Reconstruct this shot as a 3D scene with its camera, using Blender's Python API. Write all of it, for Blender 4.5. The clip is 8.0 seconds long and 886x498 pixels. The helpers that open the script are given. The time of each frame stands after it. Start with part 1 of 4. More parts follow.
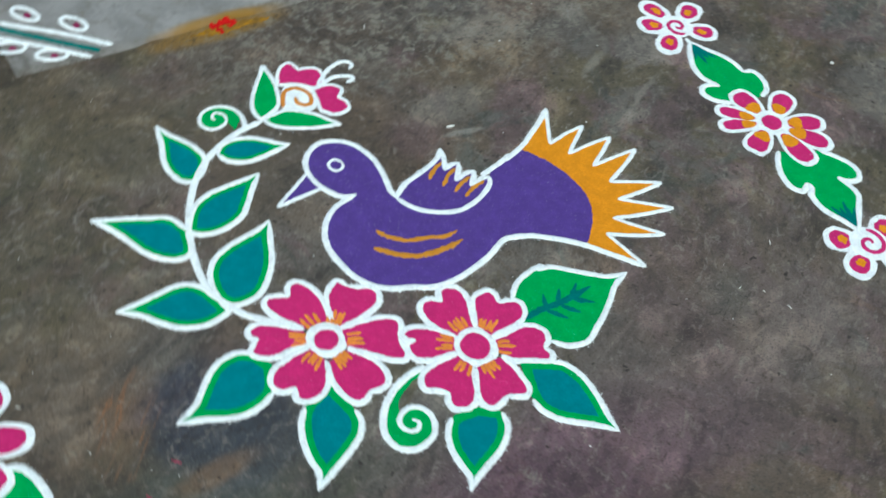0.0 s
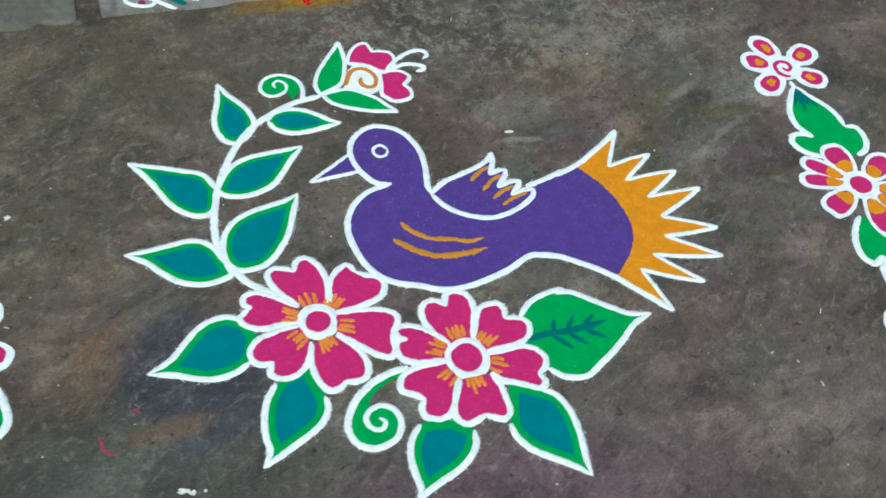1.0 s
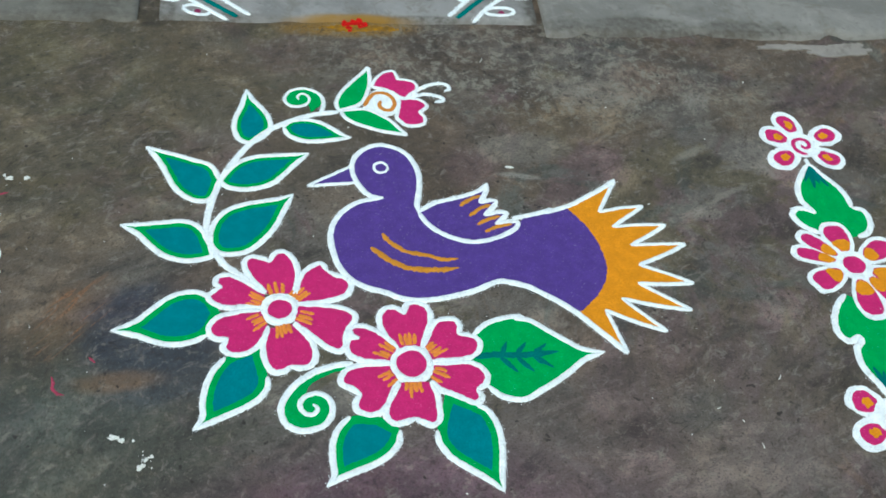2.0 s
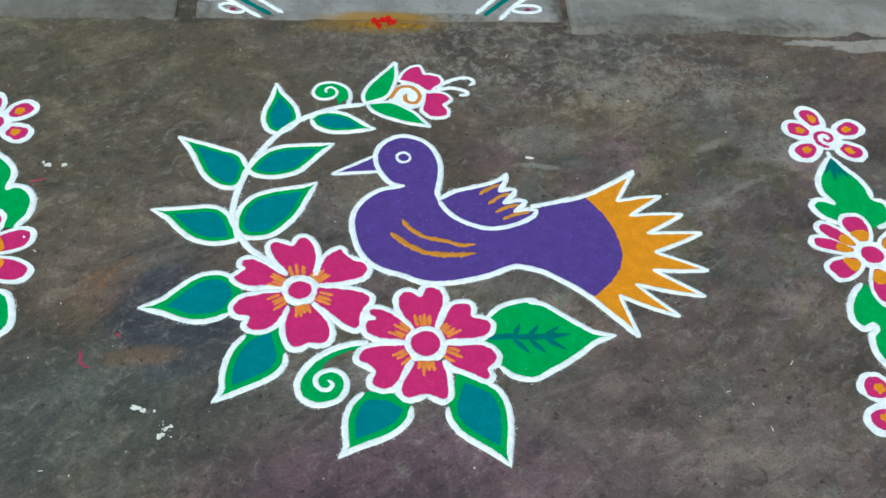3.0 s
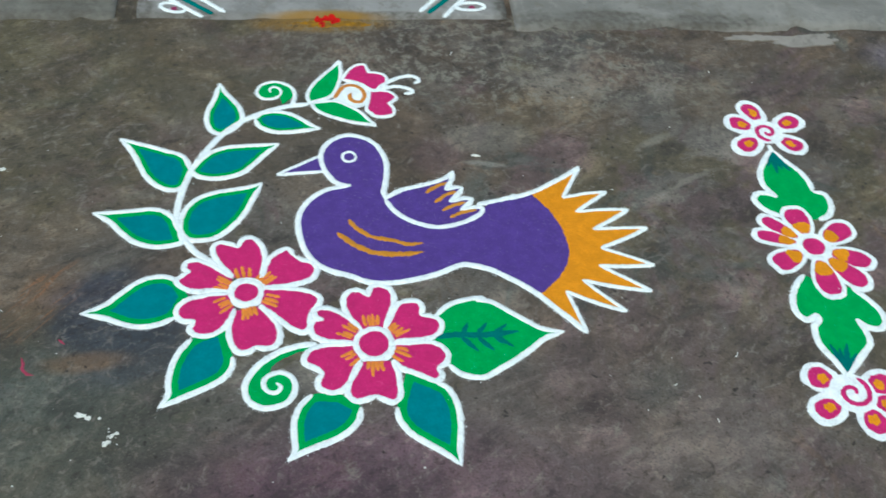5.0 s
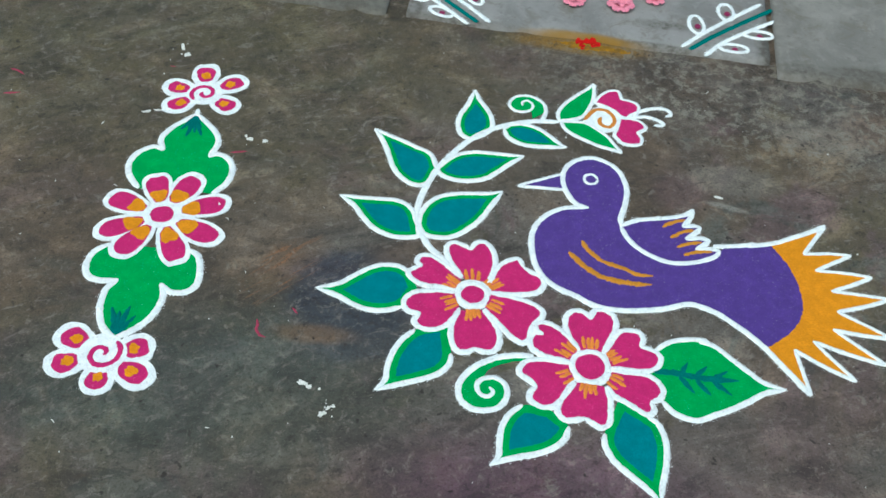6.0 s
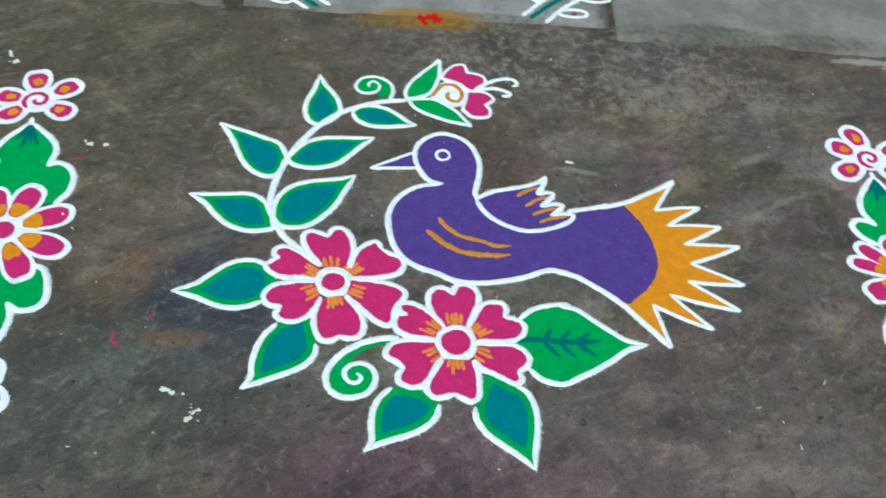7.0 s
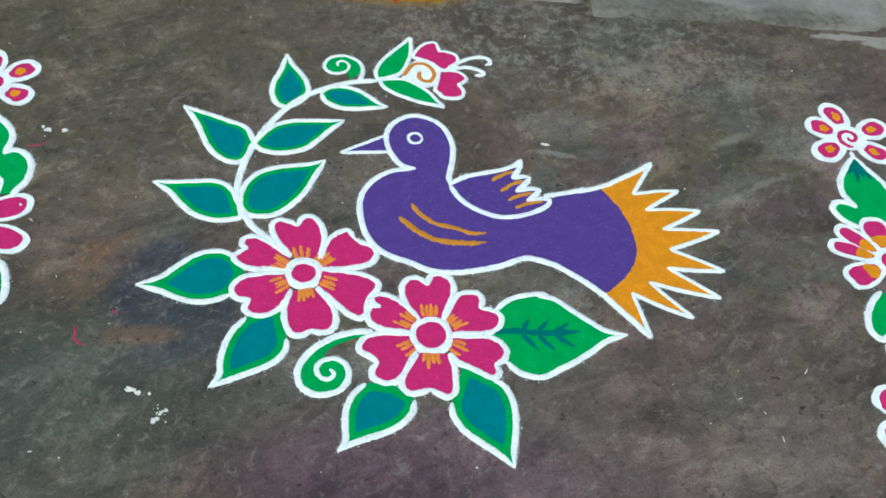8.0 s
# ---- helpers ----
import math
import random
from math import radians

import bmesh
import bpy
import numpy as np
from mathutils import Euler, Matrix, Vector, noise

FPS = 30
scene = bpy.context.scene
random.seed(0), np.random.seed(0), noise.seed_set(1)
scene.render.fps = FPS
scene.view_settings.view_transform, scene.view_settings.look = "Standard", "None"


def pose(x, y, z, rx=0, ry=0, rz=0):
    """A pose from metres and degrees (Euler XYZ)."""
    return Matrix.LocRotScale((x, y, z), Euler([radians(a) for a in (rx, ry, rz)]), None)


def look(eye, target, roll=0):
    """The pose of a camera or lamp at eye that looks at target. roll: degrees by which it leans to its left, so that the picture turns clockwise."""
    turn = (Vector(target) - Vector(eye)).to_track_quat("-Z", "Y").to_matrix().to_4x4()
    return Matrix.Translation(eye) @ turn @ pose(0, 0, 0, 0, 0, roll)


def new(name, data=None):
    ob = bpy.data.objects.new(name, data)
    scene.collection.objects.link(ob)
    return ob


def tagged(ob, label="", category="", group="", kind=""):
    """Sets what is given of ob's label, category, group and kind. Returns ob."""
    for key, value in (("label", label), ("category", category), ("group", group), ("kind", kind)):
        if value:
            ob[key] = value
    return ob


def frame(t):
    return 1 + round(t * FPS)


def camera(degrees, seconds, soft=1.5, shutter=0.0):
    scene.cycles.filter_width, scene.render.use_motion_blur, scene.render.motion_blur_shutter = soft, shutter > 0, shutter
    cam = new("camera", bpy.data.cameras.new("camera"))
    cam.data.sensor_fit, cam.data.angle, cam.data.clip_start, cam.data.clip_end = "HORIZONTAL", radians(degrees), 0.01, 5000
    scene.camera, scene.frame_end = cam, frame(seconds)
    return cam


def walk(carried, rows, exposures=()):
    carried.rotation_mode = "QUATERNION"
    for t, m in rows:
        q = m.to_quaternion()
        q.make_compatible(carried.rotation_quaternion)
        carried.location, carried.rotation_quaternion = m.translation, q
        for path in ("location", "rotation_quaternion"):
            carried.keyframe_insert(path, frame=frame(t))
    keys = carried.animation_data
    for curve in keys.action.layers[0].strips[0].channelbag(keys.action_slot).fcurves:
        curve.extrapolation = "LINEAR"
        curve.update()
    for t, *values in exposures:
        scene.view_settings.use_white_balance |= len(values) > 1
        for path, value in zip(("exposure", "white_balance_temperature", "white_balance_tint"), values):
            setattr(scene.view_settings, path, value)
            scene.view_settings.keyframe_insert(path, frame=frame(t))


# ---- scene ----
from mathutils import geometry

PATH = [
    (0, (-0.4531, -0.9487, 1.2287), (0.1374, -0.2250, 0.0800), 10.65),
    (0.2, (-0.4301, -0.9985, 1.2387), (0.1256, -0.2621, 0.0800), 13.50),
    (0.5, (-0.3584, -1.0401, 1.2357), (0.1078, -0.2408, 0.0800), 8.84),
    (0.8, (-0.2869, -1.0231, 1.2223), (0.0986, -0.2242, 0.0800), 9.14),
    (1, (-0.2251, -1.0232, 1.2079), (0.1276, -0.2180, 0.0800), 8.77),
    (1.2, (-0.1884, -1.0306, 1.1996), (0.1456, -0.2201, 0.0800), 8.66),
    (2.3, (0.0385, -1.2313, 1.2070), (0.1715, -0.2187, 0.0800), 5.35),
    (2.5, (0.0529, -1.2415, 1.2089), (0.1662, -0.2321, 0.0800), 3.92),
    (2.7, (0.0417, -1.2495, 1.2144), (0.1710, -0.2266, 0.0800), 4.69),
    (3, (0.0457, -1.2545, 1.2048), (0.1579, -0.2355, 0.0800), 4.19),
    (3.3, (0.0651, -1.2615, 1.2057), (0.2250, -0.2564, 0.0800), 4.62),
    (3.5, (0.0792, -1.2588, 1.2008), (0.2877, -0.2747, 0.0800), 5.01),
    (4, (0.0809, -1.2612, 1.1988), (0.3162, -0.2803, 0.0800), 5.33),
    (4.2, (0.0750, -1.2581, 1.1991), (0.3006, -0.2718, 0.0800), 5.55),
    (5.3, (0.0351, -1.2493, 1.2080), (0.1586, -0.2185, 0.0800), 5.84),
    (5.5, (0.0180, -1.2581, 1.2016), (0.0749, -0.2073, 0.0800), 5.67),
    (5.7, (0.0027, -1.2713, 1.1974), (-0.0259, -0.2257, 0.0800), 5.40),
    (6, (-0.0014, -1.2679, 1.2015), (-0.0910, -0.2336, 0.0800), 4.47),
    (6.2, (0.0065, -1.2733, 1.2146), (-0.0698, -0.2345, 0.0800), 4.43),
    (6.5, (0.0149, -1.2614, 1.2033), (-0.0147, -0.2308, 0.0800), 4.87),
    (6.8, (0.0268, -1.2653, 1.2072), (0.0551, -0.2296, 0.0800), 5.17),
    (7, (0.0335, -1.2552, 1.1978), (0.1086, -0.2395, 0.0800), 5.82),
    (7.2, (0.0332, -1.2519, 1.2114), (0.1253, -0.2440, 0.0800), 5.95),
    (7.5, (0.0294, -1.2371, 1.1991), (0.1344, -0.2395, 0.0800), 6.45),
    (8, (0.0289, -1.1941, 1.1907), (0.1433, -0.2550, 0.0800), 7.32),
]
cam = camera(43.92, 8.0, soft=1.6, shutter=0.4)
walk(cam, [(t, look(eye, target, roll)) for t, eye, target, roll in PATH], exposures=[(0.0, 0.0, 6050.0, -8.0), (8.0, 0.0, 6050.0, -8.0)])

# ---- light: bright overcast daylight in open shade ----
world = bpy.data.worlds.new("sky")
scene.world = world
world.use_nodes = True
wn = world.node_tree
sky = wn.nodes.new("ShaderNodeTexSky")
sky.sky_type, sky.sun_disc = "NISHITA", False
sky.sun_elevation, sky.sun_rotation = radians(62), radians(200)
sky.air_density, sky.dust_density, sky.ozone_density = 1.2, 4.0, 1.0
wn.links.new(sky.outputs["Color"], wn.nodes["Background"].inputs["Color"])
wn.nodes["Background"].inputs["Strength"].default_value = 0.15
sun_data = bpy.data.lights.new("sun", "SUN")
sun_data.energy, sun_data.angle, sun_data.color = 1.2, radians(40), (1.0, 0.97, 0.93)
sun = new("sun", sun_data)
sun.matrix_world = look((-0.35, -0.95, 1.9), (0, 0, 0))


# ---- materials ----
class Nodes:
    """Small helper to wire a material."""

    def __init__(self, name):
        self.mat = bpy.data.materials.new(name)
        self.mat.use_nodes = True
        self.tree = self.mat.node_tree
        self.bsdf = self.tree.nodes["Principled BSDF"]
        self.place = self.tree.nodes.new("ShaderNodeNewGeometry").outputs["Position"]

    def node(self, kind, **values):
        n = self.tree.nodes.new(kind)
        for key, value in values.items():
            n.inputs[key].default_value = value
        return n

    def link(self, a, b):
        self.tree.links.new(a, b)

    def noise(self, scale, detail=4.0, rough=0.6, at=None, twist=0.0):
        n = self.node("ShaderNodeTexNoise", Scale=scale, Detail=detail, Roughness=rough, Distortion=twist)
        self.link(at or self.place, n.inputs["Vector"])
        return n.outputs["Fac"]

    def ramp(self, value, low, high, a=0.0, b=1.0):
        n = self.tree.nodes.new("ShaderNodeMapRange")
        n.interpolation_type = "SMOOTHSTEP"
        for key, v in (("From Min", low), ("From Max", high), ("To Min", a), ("To Max", b)):
            n.inputs[key].default_value = v
        self.link(value, n.inputs["Value"])
        return n.outputs["Result"]

    def math(self, op, a, b):
        n = self.tree.nodes.new("ShaderNodeMath")
        n.operation = op
        for slot, v in ((0, a), (1, b)):
            if isinstance(v, (int, float)):
                n.inputs[slot].default_value = v
            else:
                self.link(v, n.inputs[slot])
        return n.outputs[0]

    def mix(self, fac, a, b, blend="MIX"):
        n = self.tree.nodes.new("ShaderNodeMix")
        n.data_type, n.blend_type = "RGBA", blend
        for slot, v in ((0, fac), (6, a), (7, b)):
            if isinstance(v, (int, float)):
                n.inputs[slot].default_value = v
            elif isinstance(v, tuple):
                n.inputs[slot].default_value = (*v, 1.0)
            else:
                self.link(v, n.inputs[slot])
        return n.outputs[2]

    def stain(self, x, y, rx, ry, turn=0.0, ragged=0.5, hard=0.4, scale=9.0):
        """A ragged oval blot: 1 inside, 0 outside."""
        wobble = self.node("ShaderNodeTexNoise", Scale=scale, Detail=5.0, Roughness=0.65)
        self.link(self.place, wobble.inputs["Vector"])
        push = self.tree.nodes.new("ShaderNodeVectorMath")
        push.operation = "MULTIPLY_ADD"
        self.link(wobble.outputs["Color"], push.inputs[0])
        push.inputs[1].default_value = (ragged * rx, ragged * ry, 0)
        self.link(self.place, push.inputs[2])
        m = self.tree.nodes.new("ShaderNodeMapping")
        m.vector_type = "TEXTURE"
        m.inputs["Location"].default_value = (x + ragged * rx * 0.5, y + ragged * ry * 0.5, 0)
        m.inputs["Rotation"].default_value = (0, 0, radians(turn))
        m.inputs["Scale"].default_value = (rx, ry, 1000)
        self.link(push.outputs[0], m.inputs["Vector"])
        d = self.tree.nodes.new("ShaderNodeVectorMath")
        d.operation = "LENGTH"
        self.link(m.outputs[0], d.inputs[0])
        return self.ramp(d.outputs["Value"], 1.0 - hard, 1.0 + hard, 1.0, 0.0)

    def blot(self, c, fine, x, y, rx, ry, turn, ragged, hard, grain, strength, tone):
        """One old stain or other mark laid over the colour c, thinner where the grain is coarse."""
        spot = self.stain(x, y, rx, ry, turn, ragged, hard, grain)
        return self.mix(self.math("MULTIPLY", spot, self.ramp(fine, 0.35, 0.62, strength, strength * 0.7)), c, tone)

    def bump(self, height, strength, distance, before=None):
        n = self.node("ShaderNodeBump", Strength=strength, Distance=distance)
        self.link(height, n.inputs["Height"])
        if before:
            self.link(before, n.inputs["Normal"])
        return n.outputs["Normal"]

    def done(self, colour, rough, normal=None, gloss=0.3):
        for v, key in ((colour, "Base Color"), (rough, "Roughness")):
            if isinstance(v, (int, float)):
                self.bsdf.inputs[key].default_value = v
            elif isinstance(v, tuple):
                self.bsdf.inputs[key].default_value = (*v, 1.0)
            else:
                self.link(v, self.bsdf.inputs[key])
        if normal:
            self.link(normal, self.bsdf.inputs["Normal"])
        self.bsdf.inputs["Specular IOR Level"].default_value = gloss
        return self.mat


def shade(c, k):
    return tuple(v * k for v in c)


def powder(name, colour, thin=0.0, dust=(0.75, 0.78, 0.80), dusty=0.22):
    """Dry coloured powder, sieved on by hand: fine grain, uneven density, a little white dust."""
    n = Nodes(name)
    dense = n.noise(55, 5, 0.65)
    fine = n.noise(700, 3, 0.7)
    c = n.mix(n.ramp(dense, 0.35, 0.7), shade(colour, 0.90), shade(colour, 1.10))
    c = n.mix(n.ramp(fine, 0.40, 0.68, 0.0, 0.75), c, shade(colour, 0.66))
    c = n.mix(n.ramp(n.noise(420, 2, 0.5), 0.64, 0.76, 0.0, dusty), c, dust)
    if thin:
        bare = n.math("MULTIPLY", n.ramp(n.noise(130, 5, 0.7), 0.56, 0.68), thin)
        c = n.mix(bare, c, (0.09, 0.078, 0.065))
    nrm = n.bump(n.noise(900, 3, 0.7), 0.5, 0.0008, n.bump(n.noise(110, 4, 0.6), 0.35, 0.002))
    return n.done(c, 0.95, nrm, 0.12)


WHITE = powder("white_powder", (0.87, 0.915, 0.94), 0.25, (0.92, 0.93, 0.94))
PURPLE = powder("purple_powder", (0.087, 0.047, 0.25))
GREEN = powder("green_powder", (0.004, 0.34, 0.075))
TEAL = powder("teal_powder", (0.004, 0.19, 0.225), 0.0, (0.02, 0.38, 0.2))
DARK_TEAL = powder("dark_teal_powder", (0.002, 0.15, 0.14), 0.0, (0.02, 0.34, 0.1))
MAGENTA = powder("magenta_powder", (0.54, 0.021, 0.155), 0.0, (0.80, 0.22, 0.42), 0.5)
MAROON = powder("maroon_powder", (0.24, 0.025, 0.09))
ORANGE = powder("orange_powder", (0.72, 0.27, 0.012), 0.0, (0.8, 0.45, 0.1))
THIN_ORANGE = powder("thin_orange_powder", (0.58, 0.25, 0.03), 0.0, (0.30, 0.15, 0.14))
OCHRE = powder("ochre_powder", (0.58, 0.22, 0.04), 0.0, (0.8, 0.5, 0.3))
PALE_ORANGE = powder("pale_orange_powder", (0.76, 0.25, 0.045), 0.0, (0.8, 0.4, 0.2))


OFFER = (0.0877, 0.3910)


def ground_material():
    n = Nodes("worn_concrete_ground")
    broad = n.noise(2.3, 7, 0.62, twist=0.6)
    mid = n.noise(11, 8, 0.68, twist=0.35)
    fine = n.noise(60, 6, 0.72, twist=0.5)
    grit = n.noise(330, 3, 0.7)
    drag = n.node("ShaderNodeMapping", Rotation=(0, 0, radians(28)), Scale=(1.0, 0.5, 1.0))
    drag.vector_type = "TEXTURE"
    n.link(n.place, drag.inputs["Vector"])
    cloud = n.noise(5.5, 9, 0.7, drag.outputs[0], 0.5)
    c = n.mix(n.ramp(broad, 0.38, 0.60), (0.094, 0.068, 0.048), (0.125, 0.110, 0.096))
    # trodden-in hues: mauve, olive, grey-green, rust
    for scale, twist, low, k, tone in ((3.7, 1.2, 0.50, 0.9, (0.112, 0.076, 0.074)), (2.9, 1.4, 0.52, 0.8, (0.092, 0.076, 0.044)), (4.6, 1.6, 0.56, 0.7, (0.078, 0.084, 0.074)), (6.3, 1.8, 0.59, 0.6, (0.150, 0.094, 0.056))):
        c = n.mix(n.ramp(n.noise(scale, 8, 0.66, twist=twist), low, low + 0.09, 0.0, k), c, tone)
    # coloured powder of earlier drawings, trodden in
    # x, y, reach x, reach y, turn, ragged, hard, grain, strength, colour
    c = n.blot(c, fine, -0.62, -0.25, 0.32, 0.40, 0, 0.5, 0.6, 7, 0.60, (0.100, 0.074, 0.050))
    c = n.blot(c, fine, -0.62, 0.22, 0.60, 0.30, 0, 0.5, 0.5, 9, 0.80, (0.092, 0.077, 0.041))
    c = n.blot(c, fine, -0.38, -0.46, 0.28, 0.13, 8, 0.6, 0.6, 9, 0.80, (0.050, 0.068, 0.060))
    c = n.blot(c, fine, -0.20, -0.52, 0.20, 0.10, -8, 0.7, 0.6, 9, 0.50, (0.070, 0.066, 0.050))
    c = n.blot(c, fine, 0.12, -0.560, 0.25, 0.100, 0, 0.5, 0.5, 9, 0.95, (0.098, 0.052, 0.074))
    c = n.blot(c, fine, 0.36, -0.58, 0.12, 0.05, 10, 0.7, 0.5, 12, 0.6, (0.086, 0.052, 0.074))
    c = n.blot(c, fine, 0.50, -0.47, 0.26, 0.18, 10, 0.6, 0.7, 9, 0.70, (0.134, 0.100, 0.090))
    c = n.blot(c, fine, 1.17, 0.275, 0.09, 0.05, 0, 0.8, 0.5, 14, 0.75, (0.150, 0.130, 0.165))
    c = n.blot(c, fine, -0.215, -0.268, 0.100, 0.082, 15, 0.7, 0.25, 11, 0.95, (0.033, 0.040, 0.058))
    c = n.blot(c, fine, -0.180, -0.345, 0.090, 0.045, 10, 0.9, 0.4, 14, 0.75, (0.046, 0.054, 0.068))
    c = n.blot(c, fine, -0.245, -0.353, 0.050, 0.016, 5, 1.0, 0.5, 18, 0.75, (0.180, 0.110, 0.062))
    c = n.blot(c, fine, -0.150, -0.180, 0.060, 0.030, 30, 1.0, 0.5, 18, 0.45, (0.170, 0.105, 0.065))
    c = n.blot(c, fine, 0.500, 0.200, 0.120, 0.045, -20, 1.2, 0.5, 22, 0.50, (0.210, 0.185, 0.155))
    c = n.blot(c, fine, 0.560, -0.520, 0.120, 0.060, 30, 1.2, 0.5, 22, 0.45, (0.190, 0.150, 0.135))
    c = n.blot(c, fine, 0.300, 0.130, 0.090, 0.035, 25, 1.2, 0.5, 22, 0.45, (0.055, 0.042, 0.034))
    c = n.blot(c, fine, 0.728, 0.165, 0.070, 0.060, 15, 1.0, 0.5, 16, 0.60, (0.130, 0.092, 0.056))
    c = n.blot(c, fine, 0.44, 0.145, 0.120, 0.050, -5, 1.0, 0.4, 16, 0.75, (0.150, 0.112, 0.072))
    c = n.blot(c, fine, 0.255, 0.035, 0.045, 0.040, 0, 1.0, 0.5, 14, 0.70, (0.120, 0.076, 0.078))
    c = n.blot(c, fine, -0.13, 0.06, 0.090, 0.060, 10, 1.0, 0.6, 14, 0.45, (0.120, 0.082, 0.078))
    c = n.blot(c, fine, -0.36, 0.10, 0.120, 0.060, 25, 1.0, 0.6, 14, 0.40, (0.060, 0.046, 0.034))
    c = n.blot(c, fine, 0.594, 0.250, 0.060, 0.050, 0, 1.0, 0.5, 14, 0.60, (0.150, 0.100, 0.072))
    c = n.blot(c, fine, 0.340, 0.080, 0.070, 0.035, 0, 1.0, 0.4, 18, 0.65, (0.185, 0.165, 0.140))
    c = n.blot(c, fine, 0.665, 0.185, 0.022, 0.030, -10, 1.0, 0.4, 24, 0.65, (0.215, 0.195, 0.170))
    c = n.blot(c, fine, 0.513, -0.425, 0.045, 0.040, 40, 1.0, 0.5, 18, 0.55, (0.085, 0.086, 0.078))
    c = n.blot(c, fine, 0.424, -0.450, 0.024, 0.018, 20, 1.0, 0.5, 24, 0.75, (0.060, 0.042, 0.040))
    c = n.blot(c, fine, 0.05, 0.30, 0.200, 0.040, 0, 1.0, 0.6, 14, 0.40, (0.110, 0.076, 0.056))
    c = n.blot(c, fine, 0.80, -0.62, 0.160, 0.060, 12, 1.0, 0.6, 14, 0.40, (0.100, 0.070, 0.066))
    c = n.blot(c, fine, 0.58, -0.30, 0.120, 0.035, 32, 1.2, 0.6, 20, 0.40, (0.060, 0.046, 0.038))
    # the skin of the cement worn through in layers, with edges; each layer keeps the hue trodden into it
    chip = n.noise(31, 8, 0.74, drag.outputs[0], 0.7)
    patchy = n.ramp(n.noise(3.1, 4, 0.6, twist=1.0), 0.42, 0.60, 0.25, 1.0)
    for field, low, high, k, tint in ((cloud, 0.52, 0.61, 0.75, (1.62, 1.60, 1.60)), (cloud, 0.46, 0.36, 0.80, (0.52, 0.52, 0.54)), (mid, 0.525, 0.590, 0.65, (1.55, 1.52, 1.50)), (mid, 0.47, 0.39, 0.65, (0.55, 0.54, 0.54)), (fine, 0.54, 0.62, 0.45, (1.5, 1.5, 1.5))):
        c = n.mix(n.ramp(field, low, high, 0.0, k), c, n.mix(1.0, c, tint, "MULTIPLY"))
    c = n.mix(n.math("MULTIPLY", n.ramp(chip, 0.56, 0.63, 0.0, 0.65), patchy), c, (0.230, 0.200, 0.172))
    c = n.mix(n.math("MULTIPLY", n.ramp(chip, 0.36, 0.43, 0.75, 0.0), patchy), c, n.mix(1.0, c, (0.40, 0.39, 0.38), "MULTIPLY"))
    # a dent: its shaded hollow is painted dark in the colour, then pale scuffs
    c = n.blot(c, fine, 0.645, 0.043, 0.026, 0.018, 20, 1.0, 0.4, 40, 0.80, (0.040, 0.034, 0.030))
    c = n.blot(c, fine, 0.620, 0.062, 0.030, 0.008, 25, 1.2, 0.5, 40, 0.70, (0.260, 0.235, 0.205))
    c = n.blot(c, fine, 0.660, -0.030, 0.045, 0.006, 28, 1.4, 0.5, 40, 0.65, (0.250, 0.220, 0.190))
    c = n.blot(c, fine, 0.330, 0.015, 0.030, 0.006, -10, 1.4, 0.5, 40, 0.75, (0.300, 0.280, 0.250))
    c = n.blot(c, fine, OFFER[0] - 0.008, OFFER[1] - 0.006, 0.116, 0.024, 0, 0.6, 0.4, 18, 0.98, (0.250, 0.138, 0.018))
    # rusty wisps swept across beside the blue blot
    sweep = n.node("ShaderNodeMapping", Rotation=(0, 0, radians(50)), Scale=(0.11, 0.009, 0.11))
    sweep.vector_type = "TEXTURE"
    n.link(n.place, sweep.inputs["Vector"])
    wisp = n.ramp(n.noise(1.0, 4, 0.6, sweep.outputs[0], 1.2), 0.50, 0.66)
    rust = n.stain(-0.318, -0.240, 0.030, 0.062, -30, 0.8, 0.5, 16)
    c = n.mix(n.math("MULTIPLY", rust, n.math("MULTIPLY", wisp, 0.95)), c, (0.36, 0.145, 0.05))
    c = n.mix(n.math("MULTIPLY", rust, 0.35), c, (0.14, 0.08, 0.045))
    # broken, pitted crust towards the slab
    grey = n.stain(0.40, 0.27, 0.36, 0.13, -8, 0.7, 0.5)
    crust = n.noise(44, 7, 0.76, twist=0.4)
    c = n.mix(n.math("MULTIPLY", grey, n.ramp(crust, 0.51, 0.58, 0.0, 0.85)), c, (0.250, 0.228, 0.190))
    c = n.mix(n.math("MULTIPLY", grey, n.ramp(crust, 0.38, 0.45, 0.62, 0.0)), c, (0.036, 0.029, 0.024))
    # pale scuffs, dark scratches and pinholes
    for turn, stretch, tone, low in ((42, 15, (0.225, 0.192, 0.164), 0.58), (-24, 16, (0.215, 0.185, 0.158), 0.61), (33, 18, (0.030, 0.024, 0.020), 0.58), (-38, 15, (0.034, 0.027, 0.022), 0.61)):
        way = n.node("ShaderNodeMapping", Rotation=(0, 0, radians(turn)), Scale=(0.13, 0.8 / stretch, 0.13), Location=(turn, 0, 0))
        way.vector_type = "TEXTURE"
        n.link(n.place, way.inputs["Vector"])
        scuff = n.ramp(n.noise(1.6, 6, 0.75, way.outputs[0], 0.8), low, low + 0.12)
        c = n.mix(n.math("MULTIPLY", scuff, n.ramp(n.noise(4.0 + turn * 0.02, 3, 0.5), 0.42, 0.6, 0.1, 0.7)), c, tone)
    c = n.mix(n.ramp(fine, 0.56, 0.68, 0.0, 0.55), c, (0.225, 0.195, 0.165))
    c = n.mix(n.ramp(fine, 0.33, 0.45, 0.65, 0.0), c, (0.036, 0.028, 0.023))
    c = n.mix(n.ramp(grit, 0.33, 0.48, 0.6, 0.0), c, (0.045, 0.036, 0.029))
    c = n.mix(n.ramp(grit, 0.60, 0.72, 0.0, 0.5), c, (0.24, 0.21, 0.18))
